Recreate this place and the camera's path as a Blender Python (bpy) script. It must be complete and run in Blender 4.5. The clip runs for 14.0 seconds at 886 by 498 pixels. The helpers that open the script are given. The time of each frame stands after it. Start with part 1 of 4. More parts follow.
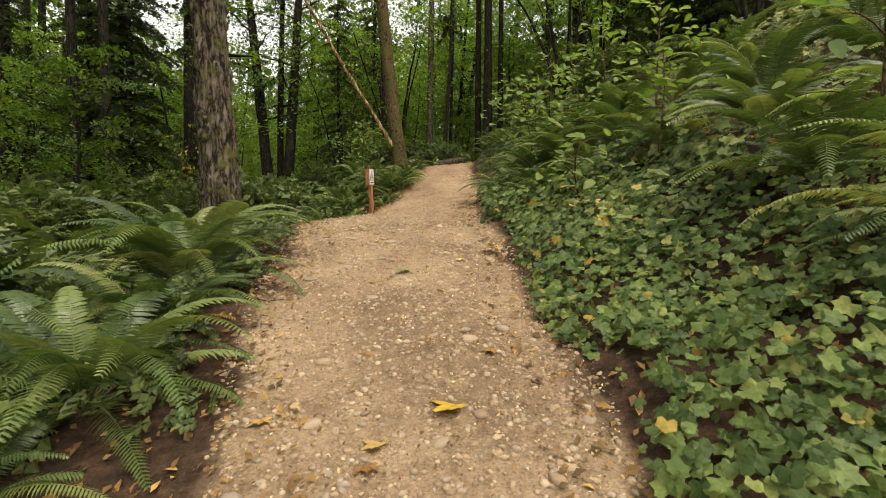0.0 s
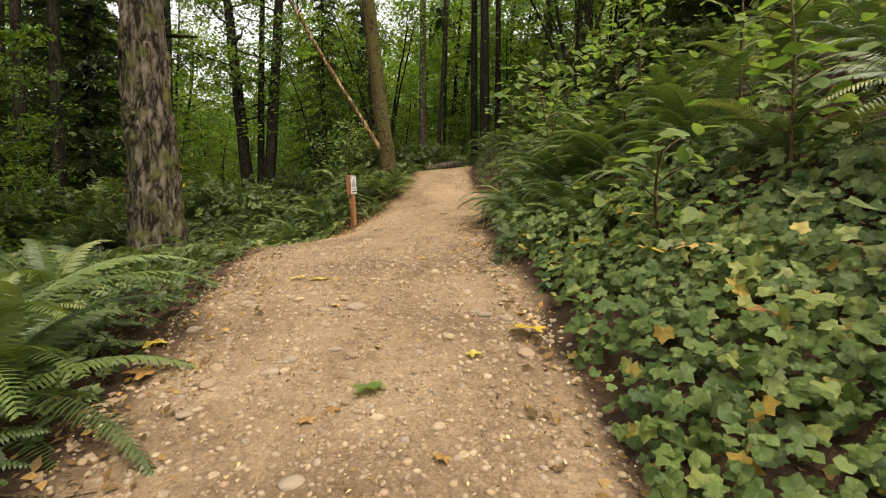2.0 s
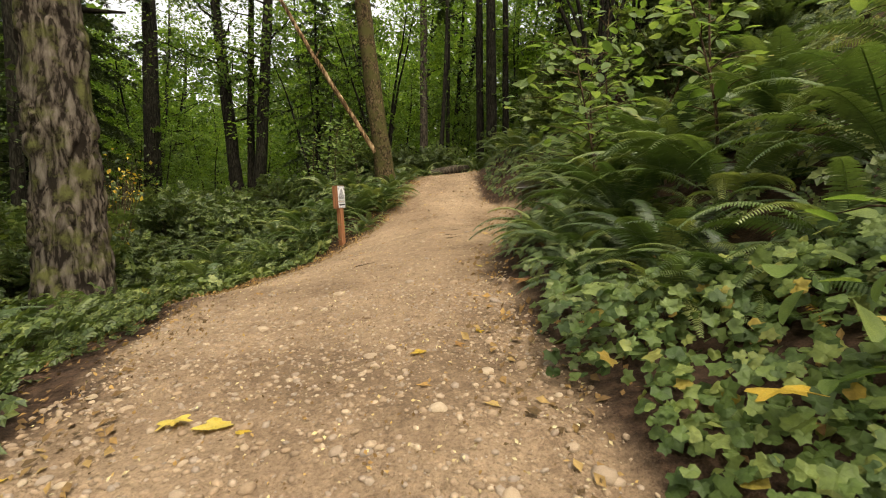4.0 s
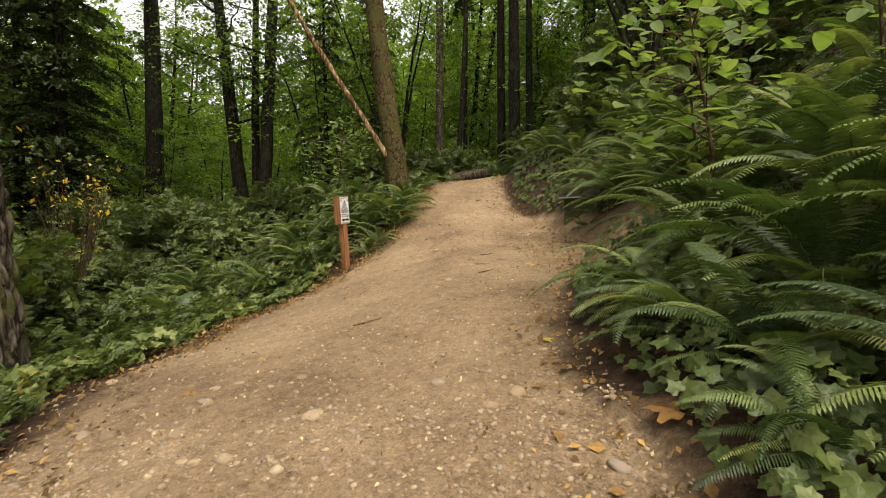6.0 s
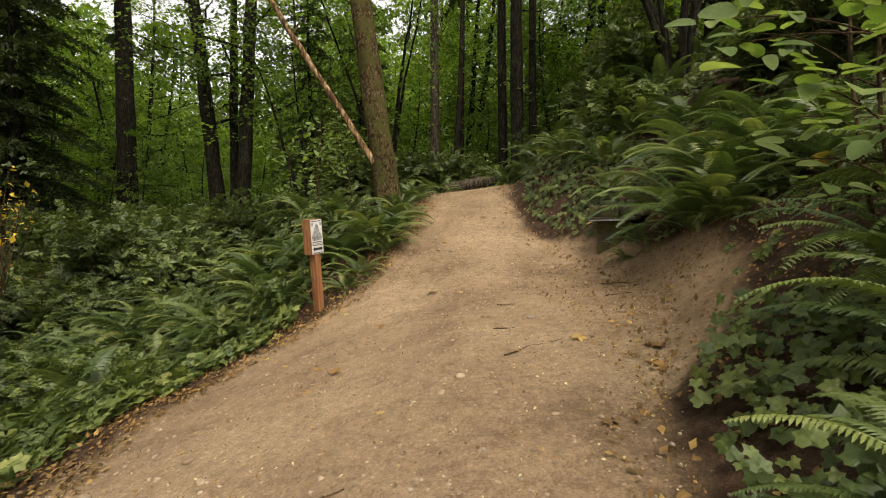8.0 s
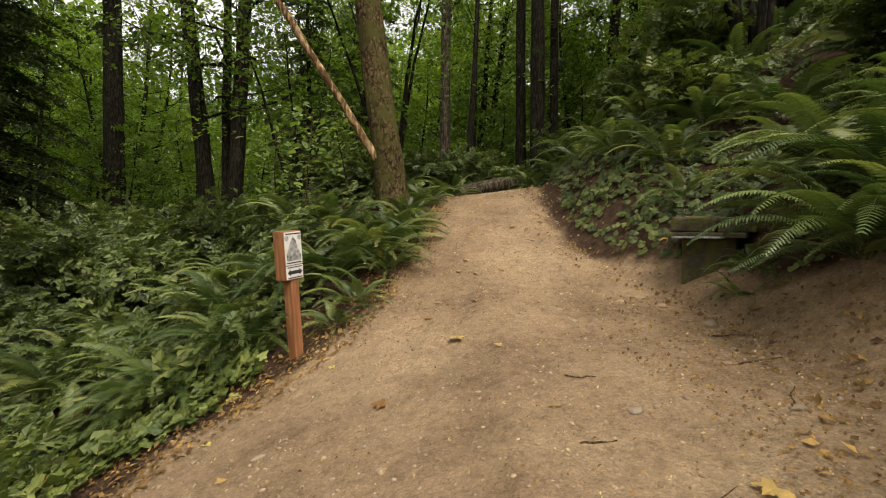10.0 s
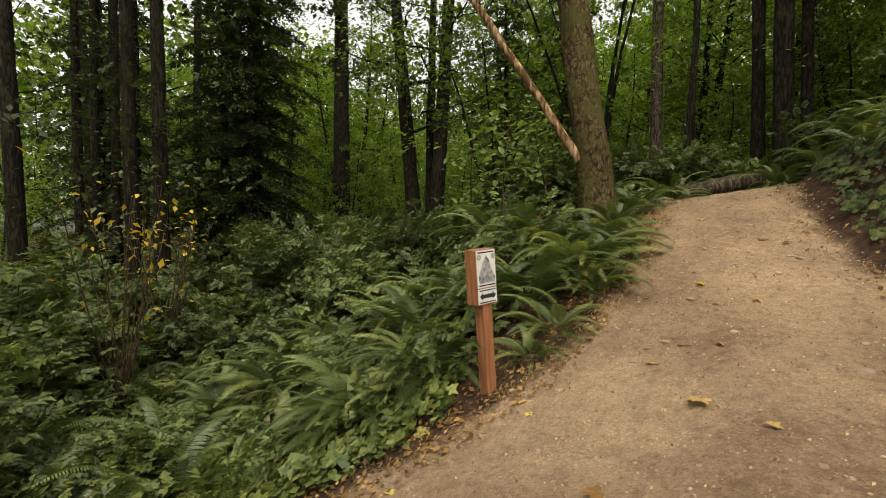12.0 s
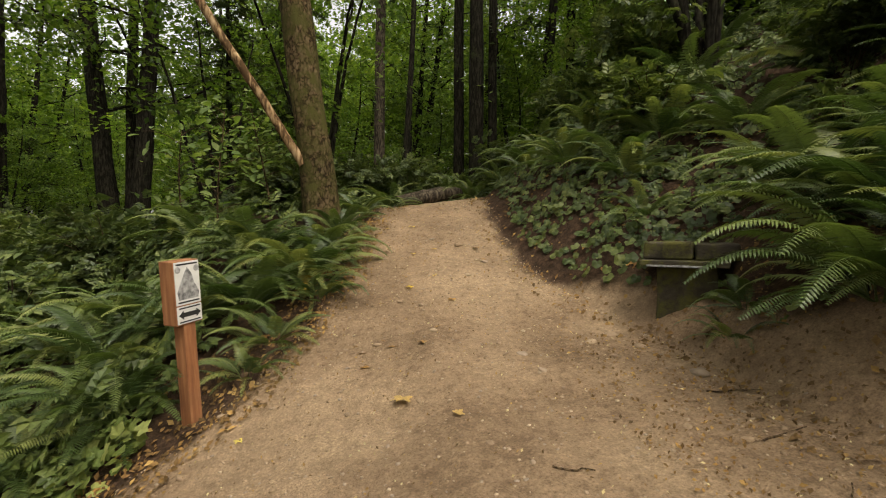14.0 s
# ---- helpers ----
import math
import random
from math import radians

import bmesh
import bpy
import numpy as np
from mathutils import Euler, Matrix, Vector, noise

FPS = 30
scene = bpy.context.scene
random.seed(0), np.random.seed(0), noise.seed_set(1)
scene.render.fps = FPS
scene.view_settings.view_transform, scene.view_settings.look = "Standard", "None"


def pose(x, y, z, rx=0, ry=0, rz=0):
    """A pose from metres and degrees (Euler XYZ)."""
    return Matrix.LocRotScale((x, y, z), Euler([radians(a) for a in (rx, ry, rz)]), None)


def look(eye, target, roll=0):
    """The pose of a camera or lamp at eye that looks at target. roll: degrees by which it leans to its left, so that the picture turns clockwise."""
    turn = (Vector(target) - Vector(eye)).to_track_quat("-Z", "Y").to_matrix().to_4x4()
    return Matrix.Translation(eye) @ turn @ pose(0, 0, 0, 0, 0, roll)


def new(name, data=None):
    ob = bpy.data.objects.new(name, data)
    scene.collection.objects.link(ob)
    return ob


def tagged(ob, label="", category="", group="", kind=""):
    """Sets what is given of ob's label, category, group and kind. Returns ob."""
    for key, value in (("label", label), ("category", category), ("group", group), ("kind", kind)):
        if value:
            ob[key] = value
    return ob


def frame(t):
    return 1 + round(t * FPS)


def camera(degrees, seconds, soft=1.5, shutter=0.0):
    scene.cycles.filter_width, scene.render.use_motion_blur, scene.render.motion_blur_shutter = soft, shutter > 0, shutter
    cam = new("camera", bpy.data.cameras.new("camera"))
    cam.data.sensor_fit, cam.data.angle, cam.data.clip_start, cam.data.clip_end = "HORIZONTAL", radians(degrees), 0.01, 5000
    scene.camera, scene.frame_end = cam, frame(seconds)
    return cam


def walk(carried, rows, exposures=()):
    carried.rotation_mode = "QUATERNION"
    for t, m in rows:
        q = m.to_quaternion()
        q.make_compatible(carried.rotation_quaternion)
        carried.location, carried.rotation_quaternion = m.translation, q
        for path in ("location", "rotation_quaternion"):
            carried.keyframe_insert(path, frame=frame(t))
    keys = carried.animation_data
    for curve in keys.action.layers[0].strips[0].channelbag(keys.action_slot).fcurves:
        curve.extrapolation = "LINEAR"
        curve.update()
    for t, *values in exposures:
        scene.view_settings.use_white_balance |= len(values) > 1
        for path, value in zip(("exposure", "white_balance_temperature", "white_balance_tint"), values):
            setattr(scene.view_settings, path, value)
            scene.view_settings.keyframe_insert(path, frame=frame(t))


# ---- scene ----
ROWS = [
    (0.0, 0.001, 0.219, 1.380, -0.448, -2.717, -0.244),
    (0.5, 0.009, 0.669, 1.470, -0.453, -2.603, -0.242),
    (1.0, -0.029, 1.140, 1.540, -0.942, -2.732, 0.004),
    (1.5, -0.005, 1.612, 1.628, -1.076, -2.629, 0.103),
    (2.0, -0.014, 2.041, 1.697, -1.252, -2.534, 0.014),
    (2.5, 0.022, 2.471, 1.771, -1.382, -2.536, 0.275),
    (3.0, 0.039, 2.880, 1.858, -1.394, -2.621, 0.350),
    (5.5, -0.125, 5.063, 2.285, 0.497, -2.413, 0.588),
    (6.0, -0.155, 5.424, 2.335, 0.695, -2.382, 0.573),
    (6.5, -0.186, 5.798, 2.445, 0.564, -2.395, 0.547),
    (7.0, -0.265, 6.221, 2.527, 0.256, -2.524, 0.627),
    (7.5, -0.244, 6.644, 2.622, -0.038, -2.445, 0.754),
    (10.0, -0.442, 8.717, 2.834, 0.376, -2.017, -0.006),
    (10.5, -0.531, 9.041, 2.840, 5.115, -1.930, -0.098),
    (11.0, -0.638, 9.221, 2.896, 14.971, -1.705, 0.072),
    (11.5, -0.640, 9.320, 2.941, 22.371, -1.646, 0.127),
    (12.0, -0.619, 9.390, 2.939, 23.068, -1.530, 0.168),
    (12.5, -0.518, 9.456, 2.974, 16.463, -1.451, 0.318),
    (13.0, -0.372, 9.450, 3.076, -1.348, -1.514, 0.164),
    (13.5, -0.390, 9.488, 3.090, -10.693, -1.530, -0.139),
    (14.0, -0.507, 9.492, 3.005, -7.518, -1.513, -0.227),
]
cam = camera(84.6, 14.0, soft=1.1, shutter=0.1)
EXPOSURES = [(0.0, 1.4, 7250, 10), (3.0, 1.5, 7250, 10), (6.5, 1.35, 7250, 10), (10.0, 1.24, 7250, 10), (14.0, 1.12, 7250, 10)]
walk(cam, [(t, pose(x, y, z, 90 + pitch, roll, yaw)) for t, x, y, z, yaw, pitch, roll in ROWS], EXPOSURES)

# ---- light: a bright overcast day above the trees ----
SUN_ELEV, SUN_AZ = 62.0, 150.0
world = bpy.data.worlds.new("world")
scene.world = world
world.use_nodes = True
wn = world.node_tree.nodes
sky = wn.new("ShaderNodeTexSky")
sky.sky_type, sky.sun_disc = "NISHITA", False
sky.sun_elevation, sky.sun_rotation = radians(SUN_ELEV), radians(SUN_AZ)
sky.air_density, sky.dust_density, sky.ozone_density = 1.0, 4.0, 0.6
grey = wn.new("ShaderNodeHueSaturation")
grey.inputs["Saturation"].default_value = 0.2
world.node_tree.links.new(sky.outputs[0], grey.inputs["Color"])
world.node_tree.links.new(grey.outputs[0], wn["Background"].inputs[0])
wn["Background"].inputs[1].default_value = 0.15
sun = new("sun", bpy.data.lights.new("sun", "SUN"))
sun.data.energy, sun.data.angle, sun.data.color = 0.8, radians(25), (1.0, 0.96, 0.9)
az = radians(SUN_AZ)
sun.matrix_world = look((20 * math.sin(az), 20 * math.cos(az), 40), (0, 8, 0))

rng = np.random.default_rng(7)


# ---- materials ----
def mat_base(name, rough=0.8, spec=0.3):
    m = bpy.data.materials.new(name)
    m.use_nodes = True
    n, l = m.node_tree.nodes, m.node_tree.links
    b = n["Principled BSDF"]
    b.inputs["Roughness"].default_value = rough
    b.inputs["Specular IOR Level"].default_value = spec
    return m, n, l, b


def noise_tex(n, l, coord, scale, detail=4.0, rough=0.6, stretch=None):
    t = n.new("ShaderNodeTexNoise")
    t.inputs["Scale"].default_value, t.inputs["Detail"].default_value, t.inputs["Roughness"].default_value = scale, detail, rough
    if stretch:
        mp = n.new("ShaderNodeMapping")
        mp.inputs["Scale"].default_value = stretch
        l.new(coord, mp.inputs["Vector"])
        coord = mp.outputs[0]
    l.new(coord, t.inputs["Vector"])
    return t.outputs["Fac"]


def ramp(n, l, fac, stops):
    r = n.new("ShaderNodeValToRGB")
    e = r.color_ramp.elements
    while len(e) < len(stops):
        e.new(0.5)
    for el, (p, c) in zip(e, stops):
        el.position, el.color = p, (*c, 1)
    l.new(fac, r.inputs[0])
    return r.outputs[0]


def mix(n, l, fac, a, b, mode="MIX"):
    x = n.new("ShaderNodeMix")
    x.data_type, x.blend_type = "RGBA", mode
    for sock, v in ((x.inputs[0], fac), (x.inputs[6], a), (x.inputs[7], b)):
        if hasattr(v, "is_output"):
            l.new(v, sock)
        elif isinstance(v, tuple):
            sock.default_value = (*v, 1)
        else:
            sock.default_value = v
    return x.outputs[2]


def bump(n, l, b, height, strength, dist):
    k = n.new("ShaderNodeBump")
    k.inputs["Strength"].default_value, k.inputs["Distance"].default_value = strength, dist
    l.new(height, k.inputs["Height"])
    l.new(k.outputs[0], b.inputs["Normal"])


def leaf_mat(name, stops, trans=0.35, rough=0.5, spec=0.35, source="island", vary=None):
    """Leaf with thin translucent blade; its tone differs from leaf to leaf."""
    m, n, l, b = mat_base(name, rough, spec)
    tc = n.new("ShaderNodeTexCoord").outputs["Object"]
    if source == "island":
        rnd = n.new("ShaderNodeNewGeometry").outputs["Random Per Island"]
    else:
        rnd = n.new("ShaderNodeObjectInfo").outputs["Random"]
    col = ramp(n, l, rnd, stops)
    spots = noise_tex(n, l, tc, 35.0, 3.0)
    tone = ramp(n, l, spots, [(0.35, (0.72, 0.72, 0.58)), (0.7, (1.1, 1.08, 0.86))])
    col = mix(n, l, 1.0, col, tone, "MULTIPLY")
    patch = ramp(n, l, noise_tex(n, l, tc, 1.3, 2.0), [(0.35, (0.75, 0.8, 0.8)), (0.65, (1.12, 1.1, 0.95))])
    col = mix(n, l, 1.0, col, patch, "MULTIPLY")
    if vary:
        own = n.new("ShaderNodeObjectInfo").outputs["Random"]
        col = mix(n, l, 1.0, col, ramp(n, l, own, [(0.0, vary[0]), (1.0, vary[1])]), "MULTIPLY")
    l.new(col, b.inputs["Base Color"])
    bump(n, l, b, noise_tex(n, l, tc, 48.0, 2.0), 0.35, 0.02)
    t = n.new("ShaderNodeBsdfTranslucent")
    warm = mix(n, l, 1.0, col, (1.2, 1.25, 0.7), "MULTIPLY")
    l.new(warm, t.inputs["Color"])
    s = n.new("ShaderNodeMixShader")
    s.inputs[0].default_value = trans
    l.new(b.outputs[0], s.inputs[1])
    l.new(t.outputs[0], s.inputs[2])
    l.new(s.outputs[0], n["Material Output"].inputs["Surface"])
    return m


def bark_mat(name, dark, mid, light, moss=0.0, furrow=14.0, depth=0.02, mosscol=(0.09, 0.1, 0.025), tall=0.22):
    m, n, l, b = mat_base(name, 0.95, 0.06)
    tc = n.new("ShaderNodeTexCoord").outputs["Object"]
    v = n.new("ShaderNodeTexVoronoi")
    v.feature = "DISTANCE_TO_EDGE"
    mp = n.new("ShaderNodeMapping")
    mp.inputs["Scale"].default_value = (1, 1, tall)
    l.new(tc, mp.inputs[0])
    warp = n.new("ShaderNodeTexNoise")
    warp.inputs["Scale"].default_value = 5.0
    l.new(mp.outputs[0], warp.inputs["Vector"])
    add = n.new("ShaderNodeVectorMath")
    add.operation = "MULTIPLY_ADD"
    l.new(warp.outputs["Color"], add.inputs[0])
    add.inputs[1].default_value = (0.2, 0.2, 0.2)
    l.new(mp.outputs[0], add.inputs[2])
    v.inputs["Scale"].default_value = furrow
    l.new(add.outputs[0], v.inputs["Vector"])
    grain = noise_tex(n, l, tc, 40.0, 6.0, 0.7, (1, 1, 0.3))
    ridge = noise_tex(n, l, tc, furrow * 1.15, 3.0, 0.55, (1, 1, tall * 0.8))
    sharp = n.new("ShaderNodeMapRange")
    sharp.inputs["From Min"].default_value, sharp.inputs["From Max"].default_value = 0.3, 0.7
    sharp.inputs["To Min"].default_value, sharp.inputs["To Max"].default_value = 0.0, 0.5
    l.new(ridge, sharp.inputs["Value"])
    plates = mix(n, l, 0.48, v.outputs["Distance"], sharp.outputs[0])
    fine = mix(n, l, 0.25, plates, grain)
    col = ramp(n, l, fine, [(0.225, dark), (0.275, mid), (0.4, light)])
    big = ramp(n, l, noise_tex(n, l, tc, 1.7, 4.0), [(0.3, (0.75, 0.75, 0.75)), (0.7, (1.15, 1.1, 1.05))])
    col = mix(n, l, 1.0, col, big, "MULTIPLY")
    if moss:
        patch = noise_tex(n, l, tc, 3.5, 6.0, 0.7)
        f = ramp(n, l, patch, [(0.62 - 0.25 * moss, (0, 0, 0)), (0.74 - 0.2 * moss, (1, 1, 1))])
        col = mix(n, l, f, col, mosscol)
    l.new(col, b.inputs["Base Color"])
    bump(n, l, b, fine, 0.9, depth)
    return m


M_FERN = leaf_mat("fern_frond", [(0.0, (0.04, 0.07, 0.025)), (0.4, (0.08, 0.123, 0.042)), (0.75, (0.14, 0.185, 0.07)), (1.0, (0.23, 0.255, 0.105))], 0.3, 0.4, 0.5, "object")
M_FERN_DRY = leaf_mat("dry_fern", [(0.0, (0.22, 0.13, 0.035)), (1.0, (0.36, 0.26, 0.06))], 0.25, 0.7, 0.2, "object")
M_VINE = leaf_mat("groundcover_leaf", [(0.0, (0.046, 0.08, 0.024)), (0.5, (0.092, 0.138, 0.042)), (0.86, (0.165, 0.215, 0.075)), (0.975, (0.22, 0.24, 0.08)), (1.0, (0.34, 0.22, 0.05))], 0.3, 0.55, 0.28)
M_VINE_LEAF = leaf_mat("groundcover_single_leaf", [(0.0, (0.046, 0.08, 0.024)), (0.5, (0.092, 0.138, 0.042)), (0.86, (0.165, 0.215, 0.075)), (0.975, (0.22, 0.24, 0.08)), (1.0, (0.34, 0.22, 0.05))], 0.3, 0.55, 0.28, "object")
M_PALE = leaf_mat("pale_groundcover_leaf", [(0.0, (0.085, 0.12, 0.04)), (0.5, (0.16, 0.195, 0.07)), (0.96, (0.27, 0.3, 0.13)), (1.0, (0.4, 0.25, 0.06))], 0.3, 0.5, 0.35)
M_SHRUB = leaf_mat("shrub_leaf", [(0.0, (0.056, 0.086, 0.032)), (0.5, (0.1, 0.14, 0.048)), (1.0, (0.18, 0.215, 0.085))], 0.35, 0.45, 0.4, vary=((0.75, 0.75, 0.8), (1.2, 1.18, 1.1)))
M_MAPLE = leaf_mat("maple_leaf_green", [(0.0, (0.078, 0.15, 0.03)), (0.5, (0.135, 0.228, 0.045)), (1.0, (0.225, 0.315, 0.08))], 0.52, 0.5, 0.3, vary=((0.5, 0.5, 0.52), (1.35, 1.32, 1.1)))
M_SAPLING = leaf_mat("sapling_leaf", [(0.0, (0.11, 0.18, 0.05)), (0.6, (0.175, 0.25, 0.075)), (1.0, (0.26, 0.32, 0.13))], 0.5, 0.45, 0.4, "object")
M_CONIFER = leaf_mat("conifer_needle", [(0.0, (0.03, 0.045, 0.02)), (0.6, (0.048, 0.07, 0.03)), (1.0, (0.08, 0.1, 0.04))], 0.2, 0.6, 0.25)
M_YELLOW = leaf_mat("yellow_leaf", [(0.0, (0.55, 0.33, 0.03)), (0.5, (0.66, 0.46, 0.06)), (1.0, (0.6, 0.42, 0.1))], 0.35, 0.55, 0.3)
M_LITTER = leaf_mat("dead_leaf", [(0.0, (0.1, 0.06, 0.032)), (0.5, (0.19, 0.11, 0.055)), (0.85, (0.31, 0.18, 0.08)), (1.0, (0.44, 0.28, 0.13))], 0.15, 0.75, 0.2)
M_LEAF_BROWN = leaf_mat("fallen_leaf_brown", [(0.0, (0.24, 0.12, 0.05)), (0.5, (0.4, 0.22, 0.09)), (1.0, (0.5, 0.33, 0.15))], 0.15, 0.7, 0.2, "object")
M_LEAF_YELLOW = leaf_mat("fallen_leaf_yellow", [(0.0, (0.5, 0.32, 0.05)), (0.5, (0.62, 0.44, 0.08)), (1.0, (0.6, 0.47, 0.16))], 0.2, 0.6, 0.25, "object")
M_CHIP = leaf_mat("wood_chip", [(0.0, (0.38, 0.28, 0.17)), (1.0, (0.6, 0.5, 0.36))], 0.05, 0.8, 0.2)
M_FIRBARK = bark_mat("fir_bark", (0.018, 0.014, 0.01), (0.074, 0.06, 0.045), (0.16, 0.137, 0.106), 0.5, 11.0, 0.05, (0.085, 0.085, 0.028), 0.3)
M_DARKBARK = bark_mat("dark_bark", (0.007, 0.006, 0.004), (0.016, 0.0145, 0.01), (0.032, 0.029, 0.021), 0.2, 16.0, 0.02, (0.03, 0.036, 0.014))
M_GREYBARK = bark_mat("grey_bark", (0.025, 0.02, 0.015), (0.06, 0.05, 0.036), (0.11, 0.092, 0.066), 0.2, 20.0, 0.015, (0.06, 0.07, 0.02))
M_MAPLEBARK = bark_mat("mossy_maple_bark", (0.022, 0.015, 0.008), (0.07, 0.048, 0.025), (0.13, 0.095, 0.055), 0.75, 17.0, 0.014, (0.055, 0.052, 0.016), 0.7)
M_DEADWOOD = bark_mat("dead_wood", (0.06, 0.036, 0.018), (0.17, 0.108, 0.055), (0.36, 0.26, 0.15), 0.0, 12.0, 0.006)
M_TWIG = bark_mat("twig", (0.03, 0.02, 0.012), (0.08, 0.055, 0.03), (0.14, 0.1, 0.06), 0.0, 40.0, 0.003)


def stone_mat():
    m, n, l, b = mat_base("stone", 0.85, 0.25)
    tc = n.new("ShaderNodeTexCoord").outputs["Object"]
    g = n.new("ShaderNodeNewGeometry").outputs["Random Per Island"]
    o = n.new("ShaderNodeObjectInfo").outputs["Random"]
    a = n.new("ShaderNodeMath")
    a.operation = "ADD"
    l.new(g, a.inputs[0])
    l.new(o, a.inputs[1])
    f = n.new("ShaderNodeMath")
    f.operation = "FRACT"
    l.new(a.outputs[0], f.inputs[0])
    col = ramp(n, l, f.outputs[0], [(0.0, (0.19, 0.135, 0.085)), (0.35, (0.29, 0.205, 0.125)), (0.6, (0.25, 0.2, 0.15)), (0.85, (0.33, 0.245, 0.155)), (1.0, (0.38, 0.3, 0.2))])
    sp = ramp(n, l, noise_tex(n, l, tc, 60.0, 5.0), [(0.3, (0.75, 0.75, 0.75)), (0.7, (1.15, 1.12, 1.1))])
    l.new(mix(n, l, 1.0, col, sp, "MULTIPLY"), b.inputs["Base Color"])
    bump(n, l, b, noise_tex(n, l, tc, 45.0, 5.0), 0.4, 0.01)
    return m


M_STONE = stone_mat()


def ground_mat():
    """Packed tan dirt on the trail, dark litter and soil off it; the mesh says where the trail runs."""
    m, n, l, b = mat_base("ground", 0.95, 0.12)
    tc = n.new("ShaderNodeTexCoord").outputs["Object"]
    at = n.new("ShaderNodeAttribute")
    at.attribute_name = "trail"
    n1 = noise_tex(n, l, tc, 0.9, 5.0, 0.6)
    n2 = noise_tex(n, l, tc, 14.0, 6.0, 0.7)
    n3 = noise_tex(n, l, tc, 90.0, 4.0, 0.7)
    dirt = ramp(n, l, n1, [(0.32, (0.165, 0.112, 0.067)), (0.5, (0.262, 0.182, 0.112)), (0.68, (0.35, 0.252, 0.157))])
    dirt = mix(n, l, 1.0, dirt, ramp(n, l, n2, [(0.28, (0.62, 0.6, 0.58)), (0.5, (0.95, 0.95, 0.95)), (0.75, (1.18, 1.17, 1.15))]), "MULTIPLY")
    dirt = mix(n, l, 1.0, dirt, ramp(n, l, n3, [(0.28, (0.56, 0.54, 0.52)), (0.5, (1, 1, 1)), (0.74, (1.26, 1.25, 1.22))]), "MULTIPLY")
    v = n.new("ShaderNodeTexVoronoi")
    v.inputs["Scale"].default_value = 38.0
    l.new(tc, v.inputs["Vector"])
    grit = ramp(n, l, v.outputs["Distance"], [(0.1, (1.16, 1.14, 1.1)), (0.3, (1, 1, 1)), (0.65, (0.88, 0.87, 0.86))])
    dirt = mix(n, l, 1.0, dirt, grit, "MULTIPLY")
    soil = ramp(n, l, n2, [(0.3, (0.02, 0.013, 0.008)), (0.5, (0.05, 0.031, 0.019)), (0.7, (0.1, 0.06, 0.036))])
    soil = mix(n, l, 1.0, soil, ramp(n, l, n3, [(0.3, (0.55, 0.55, 0.55)), (0.7, (1.3, 1.25, 1.2))]), "MULTIPLY")
    e = n.new("ShaderNodeMath")
    e.operation = "MULTIPLY_ADD"
    l.new(noise_tex(n, l, tc, 6.0, 5.0, 0.7), e.inputs[0])
    e.inputs[1].default_value = 0.5
    l.new(at.outputs["Fac"], e.inputs[2])
    f = ramp(n, l, e.outputs[0], [(0.45, (0, 0, 0)), (1.0, (1, 1, 1))])
    l.new(mix(n, l, f, soil, dirt), b.inputs["Base Color"])
    h = mix(n, l, 0.5, n2, n3)
    bump(n, l, b, h, 1.0, 0.028)
    return m


M_GROUND = ground_mat()


# ---- mesh helpers ----
def mesh_of(name, V, F, mats, smooth=True, index=None):
    me = bpy.data.meshes.new(name)
    V, F = np.asarray(V, dtype=np.float32), np.asarray(F, dtype=np.int32)
    k = F.shape[1]
    me.vertices.add(len(V))
    me.vertices.foreach_set("co", V.ravel())
    me.loops.add(F.size)
    me.loops.foreach_set("vertex_index", F.ravel())
    me.polygons.add(len(F))
    me.polygons.foreach_set("loop_start", np.arange(0, F.size, k, dtype=np.int32))
    me.polygons.foreach_set("loop_total", np.full(len(F), k, dtype=np.int32))
    me.polygons.foreach_set("use_smooth", np.full(len(F), smooth, dtype=bool))
    for mt in mats if isinstance(mats, (list, tuple)) else [mats]:
        me.materials.append(mt)
    if index is not None:
        me.polygons.foreach_set("material_index", np.asarray(index, dtype=np.int32))
    me.update(calc_edges=True)
    return me


def child(name, me, parent, m=None, label=""):
    ob = new(name, me)
    ob.parent = parent
    if m is not None:
        ob.matrix_basis = m
    return tagged(ob, label) if label else ob


def part(name, bm, material, parent, label=""):
    me = bpy.data.meshes.new(name)
    bm.to_mesh(me)
    bm.free()
    me.materials.append(material)
    return child(name, me, parent, None, label)


def basis(normals, spin, scale):
    """Rotations whose z follows the normals, spun and scaled: (k, 3, 3)."""
    z = normals / np.linalg.norm(normals, axis=1, keepdims=True)
    a = np.stack([np.cos(spin), np.sin(spin), np.zeros_like(spin)], 1)
    x = a - z * (a * z).sum(1, keepdims=True)
    x /= np.linalg.norm(x, axis=1, keepdims=True) + 1e-9
    y = np.cross(z, x)
    return np.stack([x, y, z], 2) * np.reshape(scale, (-1, 1, 1))


def scatter(tv, tf, B, at):
    """The template's copies as one vertex and face array."""
    V = np.einsum("kij,nj->kni", B, tv) + at[:, None, :]
    F = tf[None] + (np.arange(len(at)) * len(tv))[:, None, None]
    return V.reshape(-1, 3), F.reshape(-1, tf.shape[1])


